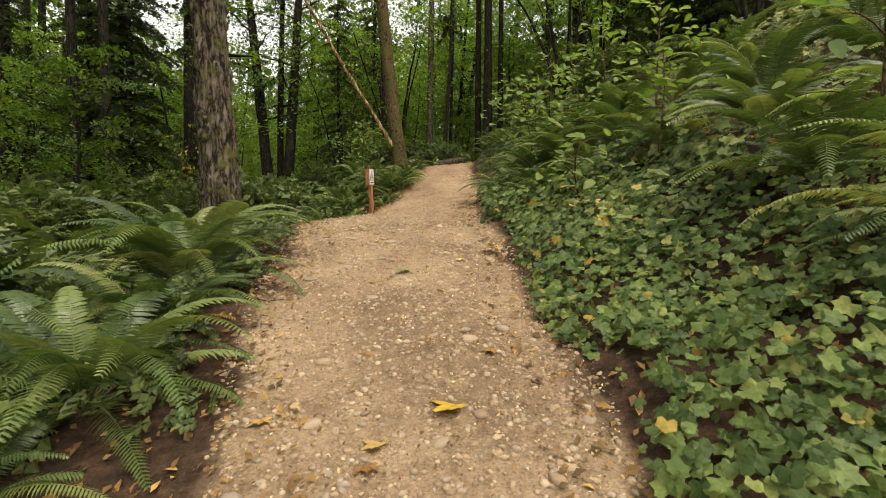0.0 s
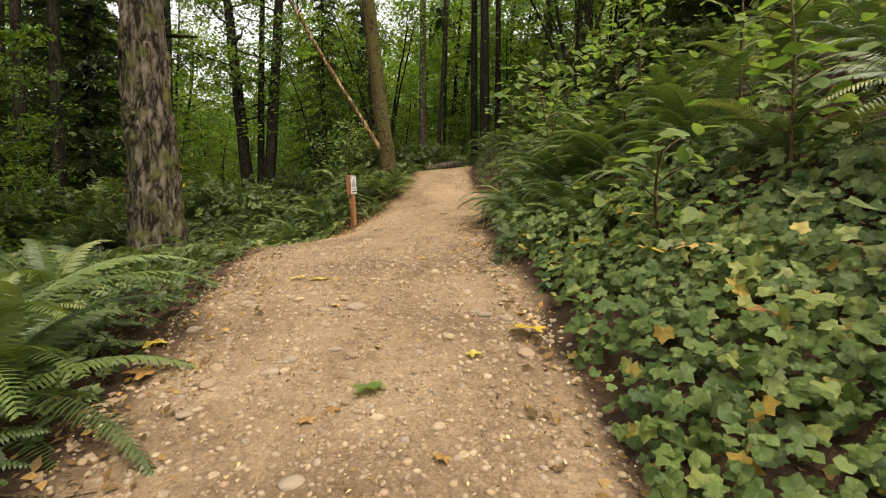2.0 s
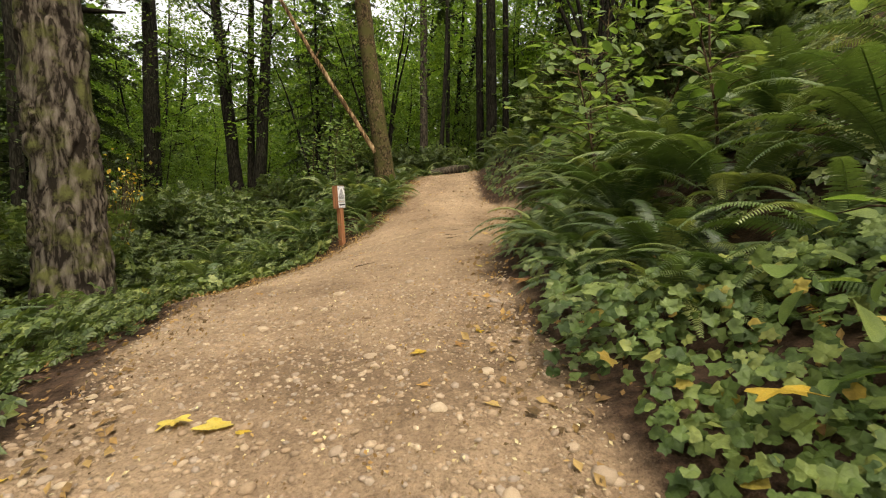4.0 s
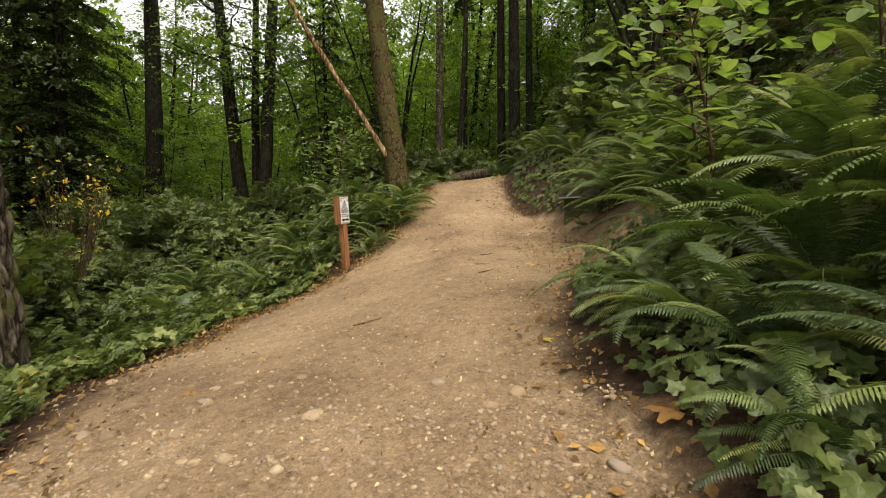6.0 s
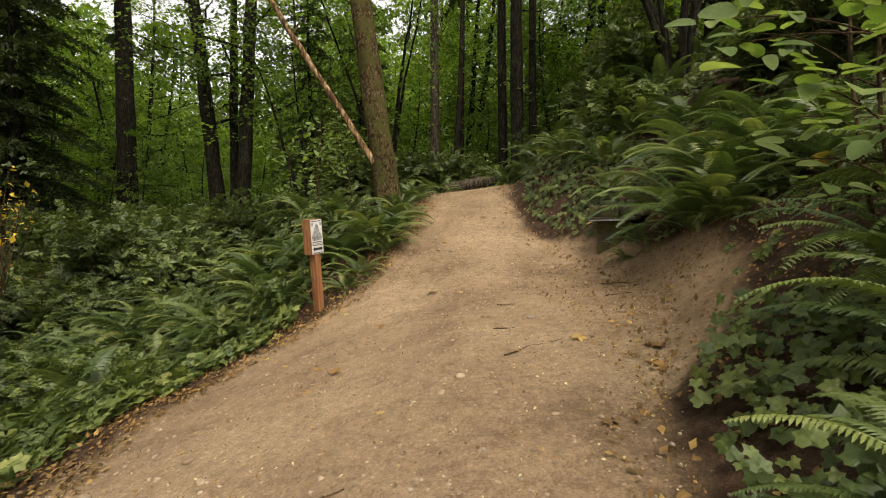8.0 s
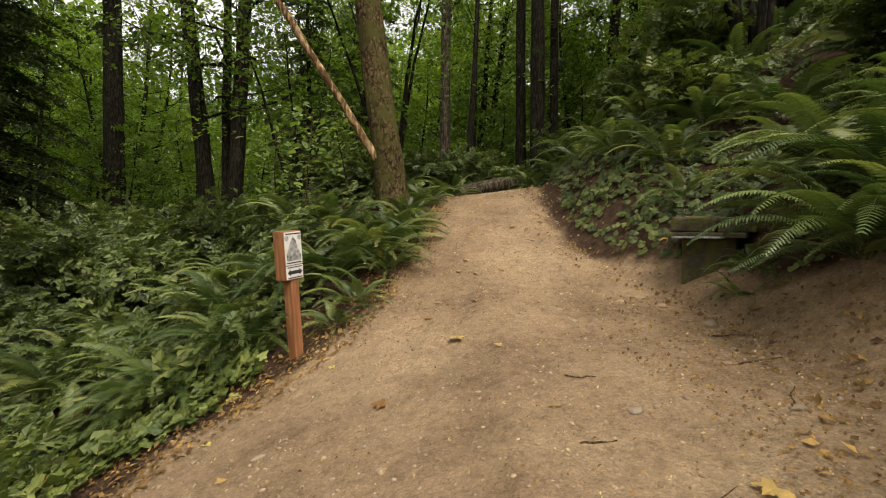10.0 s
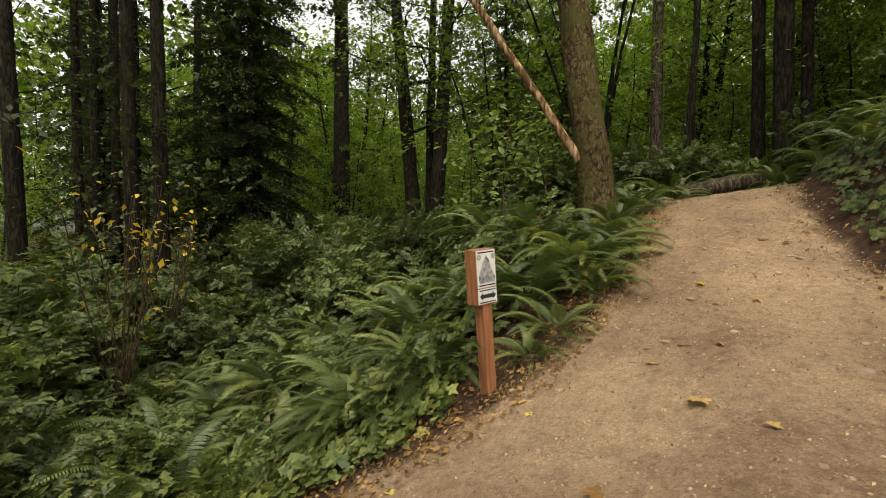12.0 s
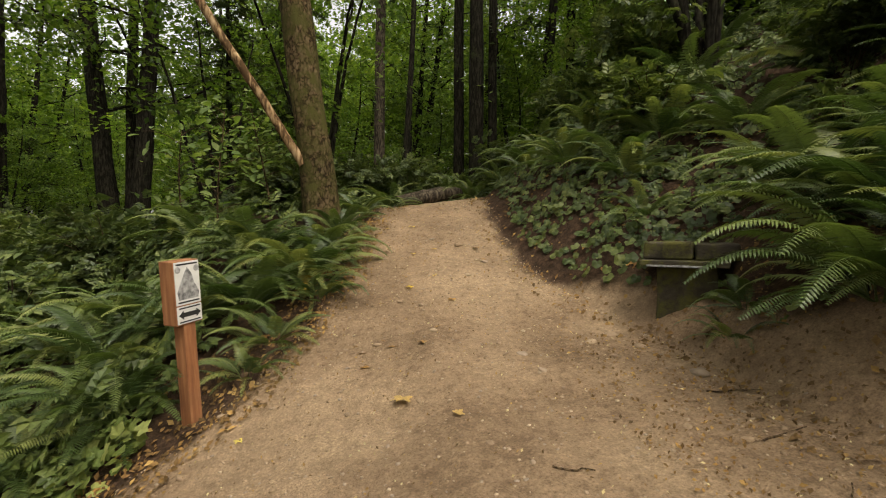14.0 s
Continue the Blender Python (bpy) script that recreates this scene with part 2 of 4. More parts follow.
def tube(points, radii, seg=10, lump=0.0, cap=True, seed=0):
    """A bent tapering tube with an uneven skin: vertices and quads."""
    p, r = np.asarray(points, float), np.asarray(radii, float)
    t = np.gradient(p, axis=0)
    t /= np.linalg.norm(t, axis=1, keepdims=True)
    ref = np.where(np.abs(t[:, 2:3]) > 0.9, [[1.0, 0, 0]], [[0, 0, 1.0]])
    u = np.cross(t, ref)
    u /= np.linalg.norm(u, axis=1, keepdims=True)
    for i in range(1, len(u)):
        u[i] = u[i - 1] - t[i] * (u[i - 1] @ t[i])
        u[i] /= np.linalg.norm(u[i])
    w = np.cross(t, u)
    a = np.linspace(0, 2 * np.pi, seg, endpoint=False)
    g = np.random.default_rng(seed + 5)
    rr = r[:, None] * np.ones((1, seg))
    if lump:
        h = np.cumsum(np.r_[0, np.linalg.norm(np.diff(p, axis=0), axis=1)])
        for k in range(1, 8):
            rr *= 1 + lump / np.sqrt(k) * np.sin(k * a[None] + g.uniform(0.5, 5) * h[:, None] + g.uniform(0, 6.3))
    V = p[:, None] + rr[..., None] * (np.cos(a)[None, :, None] * u[:, None] + np.sin(a)[None, :, None] * w[:, None])
    n = len(p)
    i, j = np.meshgrid(np.arange(n - 1), np.arange(seg), indexing="ij")
    F = np.stack([i * seg + j, i * seg + (j + 1) % seg, (i + 1) * seg + (j + 1) % seg, (i + 1) * seg + j], -1).reshape(-1, 4)
    return V.reshape(-1, 3), F


def merge(parts):
    V, F, o = [], [], 0
    for v, f in parts:
        V.append(v)
        F.append(f + o)
        o += len(v)
    return np.concatenate(V), np.concatenate(F)


# ---- the lie of the land ----
TY = np.array([-40, 0, 2.3, 4.0, 4.9, 5.45, 7.2, 8.3, 10.0, 12.2, 13.5, 15.1, 17.0, 18.2, 21, 28, 60, 220])
TZ = np.array([-5, 0.15, 0.60, 1.0, 1.22, 1.35, 1.58, 1.72, 1.90, 2.04, 2.34, 2.86, 3.5, 3.62, 3.55, 3.6, 5.5, 8])
LY = np.array([-40, 0, 5, 9, 13, 20, 27, 60, 220])
LZ = np.array([-6, -0.15, 0.75, 1.0, 0.95, 1.6, 2.3, 4.2, 7])
EDGE_L = (np.array([-40, 0, 1.8, 2.7, 4.1, 5.6, 7.0, 8.5, 10, 12, 12.7, 13.3, 14.2, 16, 17, 20, 30]), np.array([-0.6, -0.7, -0.76, -1.08, -1.38, -1.55, -1.9, -2.42, -2.62, -2.35, -1.8, -1.35, -0.98, -0.75, -0.5, 0.2, 2.0]))
EDGE_R = (np.array([-40, 0, 1.8, 2.6, 3.4, 4.7, 6.5, 7.1, 8.4, 9.24, 10.2, 11, 12.2, 13.2, 14, 15.15, 16.9, 20, 30]), np.array([0.7, 0.7, 0.7, 0.76, 0.68, 0.6, 0.55, 0.5, 0.58, 0.75, 1.2, 1.62, 1.66, 1.5, 1.22, 1.03, 1.15, 1.8, 4.0]))
WOB = np.random.default_rng(3).uniform(0, 6.28, (14, 3))


def wobble(x, y, f0, k=7, gain=0.62):
    s, a, f = 0 * x, 1.0, f0
    for i in range(k):
        ph = WOB[i]
        s = s + a * np.sin(f * (x * np.cos(ph[0]) + y * np.sin(ph[0])) + ph[1]) * np.cos(f * 0.83 * (y * np.cos(ph[0]) - x * np.sin(ph[0])) + ph[2])
        a, f = a * gain, f * 1.71
    return s


def smooth01(t):
    t = np.clip(t, 0, 1)
    return t * t * (3 - 2 * t)


def trail_mask(x, y):
    wl = 0.08 * wobble(x, y, 3.0)
    xl, xr = np.interp(y, *EDGE_L) + wl, np.interp(y, *EDGE_R) + wl
    xr = xr + np.interp(y, [9.0, 9.8, 10.6, 11.4, 12.3, 13.3, 14.2], [0, 0.3, 0.65, 0.65, 0.45, 0.3, 0])
    return np.minimum(smooth01((x - xl + 0.15) / 0.42), smooth01((xr - x + 0.15) / 0.42)) * smooth01((21 - y) / 3)


def land(x, y):
    x, y = np.asarray(x, float), np.asarray(y, float)
    t = np.interp(y, TY, TZ)
    xl, xr = np.interp(y, *EDGE_L), np.interp(y, *EDGE_R)
    cross = np.interp(y, [0, 5, 8, 10.3, 12.5, 13.5, 14.6, 16], [0.02, 0.04, 0.13, 0.27, 0.3, 0.24, 0.12, 0.0])
    z = t - cross * np.clip(-0.1 - x, 0, None) * (x > xl - 3) + np.interp(y, [8, 10, 12, 14], [0, 0.06, 0.06, 0]) * np.clip(x, 0, 2.5)
    z = z + np.interp(y, [14, 17, 19, 24], [0, 0.11, 0.14, 0]) * np.clip(x - 0.6, -1.5, 1.5)
    # left: falls to the forest floor, but for a mound about the maple
    fall = np.interp(y, [0, 12.5, 14.2, 18], [0.0, 0.0, 1.2, 1.8])
    d = xl - x - fall
    zl = np.interp(y, LY, LZ) - 0.02 * np.clip(-x - 6, 0, 20)
    z = z + (zl - z) * smooth01(d / 3.2)
    # right: a bank, steep behind its foot
    r = np.clip(x - xr, 0, None)
    soft = np.interp(y, [0, 6, 8, 10, 11.2, 12.4, 13.4, 15, 40], [0.3, 0.35, 0.5, 0.45, 0.85, 1.05, 0.75, 0.8, 0.3])
    rise = soft * np.minimum(r, 0.9) + 0.62 * np.clip(np.minimum(r, 4.5) - 0.9, 0, None) + 0.3 * np.clip(np.minimum(r, 14) - 4.5, 0, None) + 0.05 * np.clip(r - 14, 0, None)
    z = z + rise
    rough = np.where(trail_mask(x, y) > 0.5, 0.35, 1.0)
    return z + 0.035 * rough * wobble(x, y, 2.2) + 0.006 * wobble(x, y, 16.0, 4)


def spread(lo, hi, step, far, n):
    mid = np.arange(lo, hi + 1e-6, step)
    g = np.geomspace(1, far, n)
    out = (g - 1) / (far - 1)
    return np.concatenate([lo - out[:0:-1] * (300 + lo), mid, hi + out[1:] * (300 - hi)])


def build_ground():
    xs, ys = spread(-3.6, 3.6, 0.05, 800, 46), spread(0.2, 18.5, 0.06, 800, 46)
    X, Y = np.meshgrid(xs, ys, indexing="ij")
    Z = land(X, Y)
    a, b = X.shape
    i, j = np.meshgrid(np.arange(a - 1), np.arange(b - 1), indexing="ij")
    F = np.stack([i * b + j, (i + 1) * b + j, (i + 1) * b + j + 1, i * b + j + 1], -1).reshape(-1, 4)
    me = mesh_of("ground", np.stack([X, Y, Z], -1).reshape(-1, 3), F, M_GROUND)
    at = me.attributes.new("trail", "FLOAT", "POINT")
    at.data.foreach_set("value", trail_mask(X, Y).astype(np.float32).ravel())
    tagged(new("ground", me), "tan packed dirt trail through dark forest soil", "ground", kind="structure")


build_ground()

# ---- leaf shapes, one unit long, lying along y ----
LEAF = (np.array([(0, 0, 0), (0.3, 0.42, 0.07), (0, 1, -0.1), (-0.3, 0.42, 0.07), (0, 0.45, 0.0)]), np.array([(0, 1, 4), (1, 2, 4), (2, 3, 4), (3, 0, 4)]))
LEAF2 = (np.array([(0, 0, 0), (0.34, 0.45, 0.08), (0, 1, -0.08), (-0.34, 0.45, 0.08)]), np.array([(0, 1, 2), (0, 2, 3)]))


def fan(angles, radii, lift):
    a, r = np.radians(angles), np.asarray(radii, float)
    rim = np.stack([r * np.sin(a), 0.28 + r * np.cos(a), lift * np.cos(3 * a) - 0.12 * r * r], 1)
    v = np.concatenate([[(0, 0.28, 0.0)], rim])
    k = len(rim)
    f = np.array([(0, 1 + (i + 1) % k, 1 + i) for i in range(k)])
    return v, f


def leaflets(pairs, spread_, length):
    """A compound leaf: leaflets in pairs along a short stalk and one at its end."""
    V, F = [], []
    for i in range(2 * pairs + 1):
        y, side = (0.6, 0) if i == 2 * pairs else (0.12 + 0.46 * (i // 2) / max(pairs - 1, 1), 1 if i % 2 else -1)
        a = side * spread_
        ca, sa = math.cos(a), math.sin(a)
        R = np.array([[ca, sa, 0], [-sa, ca, 0], [0, 0, 1]])
        V.append(LEAF2[0] * length * np.array([1.15, 1, 1.6]) @ R.T + np.array([0, y, 0.05 * math.sin(3 * y) - 0.08 * abs(side)]))
        F.append(LEAF2[1] + 4 * i)
    return np.concatenate(V), np.concatenate(F)


COMPOUND = leaflets(3, 1.05, 0.42)
LOBED = fan([0, 22, 38, 62, 85, 110, 140, 180, 220, 250, 275, 298, 322, 338], [0.72, 0.5, 0.44, 0.62, 0.42, 0.5, 0.4, 0.16, 0.4, 0.5, 0.42, 0.62, 0.44, 0.5], 0.05)
ROUND = fan([0, 24, 40, 66, 88, 115, 145, 180, 215, 245, 272, 294, 320, 336], [0.64, 0.56, 0.52, 0.58, 0.5, 0.52, 0.44, 0.2, 0.44, 0.52, 0.5, 0.58, 0.52, 0.56], 0.07)
MAPLE = fan([0, 10, 20, 30, 48, 60, 78, 100, 112, 140, 180, 220, 248, 260, 282, 300, 312, 330, 340, 350], [0.75, 0.56, 0.52, 0.36, 0.62, 0.64, 0.38, 0.52, 0.46, 0.34, 0.12, 0.34, 0.46, 0.52, 0.38, 0.64, 0.62, 0.36, 0.52, 0.56], 0.04)


# ---- ferns ----
def frond_mesh(name, length, e0, e1, pairs, width, mat, sway):
    s = np.linspace(0, 1, 24)
    ang = np.radians(e0 + (e1 - e0) * s ** 1.2)
    ds = length / 23
    y = np.concatenate([[0], np.cumsum(np.cos(ang[:-1]) * ds)])
    z = np.concatenate([[0], np.cumsum(np.sin(ang[:-1]) * ds)])
    x = sway * length * s ** 2
    C = np.stack([x, y, z], 1)
    V, F = tube(C, 0.0045 * (1.1 - s), 4)
    tris = [np.concatenate([F[:, [0, 1, 2]], F[:, [0, 2, 3]]])]
    verts, o = [V], len(V)
    u = np.linspace(0.14, 0.985, pairs)
    prof = np.clip(np.minimum((u - 0.05) / 0.22, 1.0), 0, 1) * np.clip((1.02 - u) / 0.72, 0, 1) ** 0.75
    g = np.random.default_rng(int(length * 1000) + int(e0))
    for side in (-1, 1):
        for i, q in enumerate(u):
            c = np.array([np.interp(q, s, C[:, k]) for k in range(3)])
            a = math.radians(np.interp(q, s, np.degrees(ang)))
            t, nrm = np.array([0, math.cos(a), math.sin(a)]), np.array([0, -math.sin(a), math.cos(a)])
            ln = width * prof[i] * g.uniform(0.88, 1.06) + 0.008
            fw = 0.22 + 0.35 * q
            dirv = np.array([side, 0, 0]) + fw * t + g.uniform(-0.14, 0.1) * nrm - 0.08 * nrm
            dirv /= np.linalg.norm(dirv)
            w = 0.37 * length * 0.85 / pairs
            mid = c + dirv * ln * 0.55 - nrm * ln * 0.03
            verts.append(np.array([c - t * w * 0.75, c + t * w * 0.75 + nrm * 0.003, mid - t * w, mid + t * w + nrm * 0.005, c + dirv * ln - nrm * ln * 0.14]))
            tris.append(np.array([(0, 2, 3), (0, 3, 1), (2, 4, 3)]) + o)
            o += 5
    return mesh_of(name, np.concatenate(verts), np.concatenate(tris), mat, smooth=False)


FRONDS = [frond_mesh("frond", L, e0, e1, 46, 0.1 * L + 0.03, M_FERN, sw) for L, e0, e1, sw in
          ((1.0, 78, -25, 0.06), (1.0, 66, -42, -0.08), (1.0, 58, -50, 0.1), (1.0, 48, -52, -0.06), (0.85, 36, -50, 0.08), (0.9, 62, -30, -0.1), (0.8, 24, -42, 0.05))]
DRY = frond_mesh("frond", 0.8, 30, -55, 32, 0.085, M_FERN_DRY, 0.1)


def fern(x, y, size, n, dry=0, lift=0.0, label="dark green sword fern with arching fronds on the forest floor", group="sword ferns"):
    top = tagged(new("sword_fern"), label, "fern", group)
    top.location = (x, y, float(land(x, y)) + lift - 0.02)
    top.rotation_euler = (0, 0, rng.uniform(0, 6.28))
    for i in range(n):
        a = 2.4 * i + rng.normal(0, 0.25)
        q = (i + 0.5) / n
        k = int(np.clip(q * len(FRONDS) + rng.normal(0, 0.8), 0, len(FRONDS) - 1))
        s = size * rng.uniform(0.78, 1.1)
        dead = i >= n - dry
        me = DRY if dead else FRONDS[k]
        m = pose(0.05 * math.cos(a), 0.05 * math.sin(a), 0, rng.normal(0, 5), rng.normal(0, 9), math.degrees(a) - 90) @ Matrix.Diagonal((s * rng.uniform(0.9, 1.15), s, s, 1))
        child("frond", me, top, m, "withered tan frond" if dead else "")
    return top


# ---- trees ----
def trunk_line(x, y, z, h, lean, n, bend, seed):
    g = np.random.default_rng(seed)
    t = np.linspace(0, 1, n)
    p1, p2 = g.uniform(0, 6.28, 2)
    px = lean[0] * h * t + bend * (np.sin(3.1 * t + p1) - math.sin(p1))
    py = lean[1] * h * t + bend * (np.sin(2.7 * t + p2) - math.sin(p2))
    return np.stack([x + px, y + py, z + h * t], 1)


def limbs_from(line, r0, lo, hi, count, length, seed, up=0.3, thick=0.25):
    g = np.random.default_rng(seed)
    out, ends = [], []
    for i in range(count):
        t = lo + (hi - lo) * (i + g.uniform(0, 0.8)) / count
        b = np.array([np.interp(t, np.linspace(0, 1, len(line)), line[:, k]) for k in range(3)])
        a = 2.4 * i + g.uniform(-0.5, 0.5)
        L = length * g.uniform(0.55, 1.1) * (1.15 - 0.6 * t)
        d = np.array([math.cos(a), math.sin(a), up * g.uniform(0.2, 1.6)])
        s = np.linspace(0, 1, 8)
        kink = np.cumsum(g.normal(0, 0.05 * L, (8, 3)), axis=0) * s[:, None]
        p = b + d * L * s[:, None] + kink + np.array([0, 0, 0.12 * L]) * (s[:, None] ** 2)
        r = r0 * thick * (1 - 0.85 * s) * (1 - 0.5 * t)
        out.append(tube(p, r, 6))
        ends += [(p[3 + (i % 2)], L * 0.25), (p[5], L * 0.3), (p[7], L * 0.35)]
        for k in (3, 5):
            q = p[k] + np.stack([np.linspace(0, 1, 5)] * 3, 1) * (g.normal(0, 0.28 * L, 3) + d * 0.25 * L) + np.cumsum(g.normal(0, 0.02 * L, (5, 3)), axis=0)
            out.append(tube(q, r[k] * np.linspace(0.6, 0.12, 5), 5))
            ends.append((q[4], L * 0.3))
    return out, ends


def leaf_layers(centres, per, size, flat, seed, shape=LEAF2, tight=0.6):
    """Leaves in loose flat layers round the twig ends."""
    g = np.random.default_rng(seed)
    at, nn = [], []
    for c, r in centres:
        r = r * tight
        k = int(per * g.uniform(0.6, 1.3))
        d = g.normal(0, 1, (k, 3)) * np.array([r, r, r * flat])
        tilt = g.normal(0, 0.4, (1, 3))
        at.append(c + d + np.array([0, 0, -0.25 * r]) * (np.linalg.norm(d[:, :2], axis=1, keepdims=True) / (r + 1e-6)) ** 2 * 0.5)
        nn.append(np.array([0, 0, 1.0]) + g.normal(0, 0.3, (k, 3)) + tilt)
    at, nn = np.concatenate(at), np.concatenate(nn)
    return scatter(*shape, basis(nn, g.uniform(0, 6.28, len(at)), size * g.uniform(0.6, 1.25, len(at))), at)


def broadleaf(seed, h, r, spread_, limbs, per, size, lo=0.18, bend=0.5, bark=None, leaf=None):
    """Meshes for a leafy tree at the origin: trunk, limbs, crown."""
    line = trunk_line(0, 0, -0.3, h, (0.02, 0.0), 14, bend, seed)
    rr = r * (1 - 0.85 * np.linspace(0, 1, 14)) + 0.35 * r * np.exp(-np.linspace(0, 1, 14) * 22)
    tv, tf = tube(line, rr, 10, 0.04, seed=seed)
    lim, ends = limbs_from(line, r, lo, 0.97, limbs, spread_, seed + 1, 0.25)
    cv, cf = leaf_layers(ends, per, size, 0.28, seed + 2)
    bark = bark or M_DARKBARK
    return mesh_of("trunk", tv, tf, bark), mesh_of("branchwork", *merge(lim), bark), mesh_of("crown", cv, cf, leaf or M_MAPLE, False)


def needle_tree(seed, h, r, reach, whorls):
    """Meshes for a dark conifer with drooping flat sprays."""
    g = np.random.default_rng(seed)
    line = trunk_line(0, 0, -0.3, h, (0, 0), 12, 0.06, seed)
    tv, tf = tube(line, r * (1 - 0.85 * np.linspace(0, 1, 12)), 10, 0.05, seed=seed)
    lim, at, nn, sp = [], [], [], []
    for i in range(whorls):
        t = 0.06 + 0.92 * (i / whorls)
        L = reach * (1.08 - t) ** 0.7 * g.uniform(0.7, 1.1)
        a = 2.4 * i + g.uniform(-0.3, 0.3)
        s = np.linspace(0, 1, 7)
        d = np.array([math.cos(a), math.sin(a), 0])
        p = np.array([0, 0, h * t]) + d * L * s[:, None] + np.array([0, 0, 1]) * (0.12 * L * s - 0.42 * L * s ** 2)[:, None]
        lim.append(tube(p, r * 0.16 * (1 - 0.85 * s), 5))
        k = int(420 * L / reach)
        q = g.uniform(0.15, 1, k)
        side = g.normal(0, 0.14, k) * L * (1.15 - q)
        c = np.array([np.interp(q, s, p[:, j]) for j in range(3)]).T + np.stack([-d[1] * side, d[0] * side, -0.5 * np.abs(side) + g.normal(0, 0.03, k)], 1)
        at.append(c)
        nn.append(np.array([0, 0, 1.0]) + g.normal(0, 0.35, (k, 3)))
        sp.append(a - math.pi / 2 + np.sign(side) * 0.9 + g.normal(0, 0.4, k))
    at, nn, sp = np.concatenate(at), np.concatenate(nn), np.concatenate(sp)
    needle = (LEAF2[0] * np.array([0.55, 1, 1]), LEAF2[1])
    cv, cf = scatter(*needle, basis(nn, sp, g.uniform(0.1, 0.22, len(at))), at)
    return mesh_of("trunk", tv, tf, M_DARKBARK), mesh_of("branchwork", *merge(lim), M_DARKBARK), mesh_of("crown", cv, cf, M_CONIFER, False)


def place_tree(name, meshes, x, y, scale, turn, label, category="tree", group="", sink=0.0):
    top = tagged(new(name), label, category, group)
    top.matrix_basis = pose(x, y, float(land(x, y)) - sink, 0, 0, turn) @ Matrix.Diagonal((scale, scale, scale, 1))
    for nm, me in zip(("trunk", "branchwork", "crown"), meshes):
        ob = child(nm, me, top)
        if nm != "trunk":
            tagged(ob, kind="stuff")
    return top


def tall_trunk(name, x, y, h, r, lean, bark, label, seed, flare=0.35, bend=0.1, rings=40, seg=18, lump=0.035, limbs=0, reach=2.0, lo=0.25, per=0, leaf=None, size=0.16, thick=0.25, top_r=0.45):
    z = float(land(x, y))
    line = trunk_line(0, 0, -0.35, h, lean, rings, bend, seed)
    t = np.linspace(0, 1, rings)
    rr = r * (1 - (1 - top_r) * t) + r * flare * np.exp(-t * h / 0.5)
    top = tagged(new(name), label, "tree")
    top.location = (x, y, z)
    tv, tf = tube(line, rr, seg, lump, seed=seed)
    child("trunk", mesh_of("trunk", tv, tf, bark), top)
    if limbs:
        lim, ends = limbs_from(line, r, lo, 0.98, limbs, reach, seed + 3, 0.25, thick)
        tagged(child("branchwork", mesh_of("branchwork", *merge(lim), bark), top), kind="stuff")
        if per:
            child("crown", mesh_of("crown", *leaf_layers(ends, per, size, 0.3, seed + 9), leaf or M_MAPLE, False), top)
    return top


def furrow(me, r, depth):
    """Cuts bark furrows between tall uneven plates into a trunk's skin."""
    g = np.random.default_rng(9)
    n = len(me.vertices)
    co = np.empty(n * 3, np.float32)
    me.vertices.foreach_get("co", co)
    co = co.reshape(-1, 3)
    no = np.empty(n * 3, np.float32)
    me.vertices.foreach_get("normal", no)
    no = no.reshape(-1, 3)
    low = co[:, 2] < 9.0
    p = np.stack([co[low, 0] / 0.075, co[low, 1] / 0.075, co[low, 2] / 0.2], 1)
    p[:, :2] += 0.6 * np.stack([np.sin(p[:, 2] * 1.3 + p[:, 0] * 0.7), np.cos(p[:, 2] * 1.1 + p[:, 1] * 0.6)], 1)
    p[:, 2] += 0.5 * np.sin(p[:, 0] * 1.7 + p[:, 2] * 0.4) + 0.4 * np.cos(p[:, 1] * 2.1)
    a = g.uniform(0, 6.28, 1500)
    h = g.uniform(-0.5, 9.2, 1500)
    lean_x = -0.045 * h
    c = np.stack([(lean_x + r * np.cos(a)) / 0.075, r * np.sin(a) / 0.075, h / 0.2], 1)
    d1 = np.empty(len(p))
    for s in range(0, len(p), 2000):
        d = ((p[s:s + 2000, None] - c[None]) ** 2).sum(2)
        d = np.sqrt(np.partition(d, 1, axis=1)[:, :2])
        d1[s:s + 2000] = d[:, 1] - d[:, 0]
    co[low] += no[low] * (depth * (smooth01(d1 / 0.55) - 0.75))[:, None]
    me.vertices.foreach_set("co", co.ravel())
    me.update()


# the trees beside the trail
fir = tall_trunk("douglas_fir", -3.93, 9.15, 15, 0.36, (-0.045, 0.0), M_FIRBARK, "large grey Douglas fir trunk with deeply furrowed mossy bark", 11, 0.42, 0.05, 420, 110, 0.02)
furrow(fir.children[0].data, 0.39, 0.05)
for i, (h, a, ln) in enumerate(((3.4, 0.4, 0.35), (4.6, 2.4, 0.5), (5.8, -1.4, 0.4), (6.4, 1.2, 0.6))):
    q = np.array([-0.045 * h, 0, h]) + np.linspace(0.2, 0.32 + ln, 6)[:, None] * np.array([math.cos(a), math.sin(a), 0.1])
    child("branch_stub", mesh_of("branch_stub", *tube(q, np.linspace(0.035, 0.012, 6), 7, 0.05, seed=i), M_DARKBARK), fir, None, "dead broken branch stub")
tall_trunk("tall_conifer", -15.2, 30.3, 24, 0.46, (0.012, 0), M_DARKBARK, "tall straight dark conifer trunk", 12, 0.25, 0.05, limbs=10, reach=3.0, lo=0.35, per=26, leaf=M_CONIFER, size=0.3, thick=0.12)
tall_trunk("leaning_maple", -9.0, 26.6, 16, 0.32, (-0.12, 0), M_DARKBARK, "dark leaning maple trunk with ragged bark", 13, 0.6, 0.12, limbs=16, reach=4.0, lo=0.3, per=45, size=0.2)
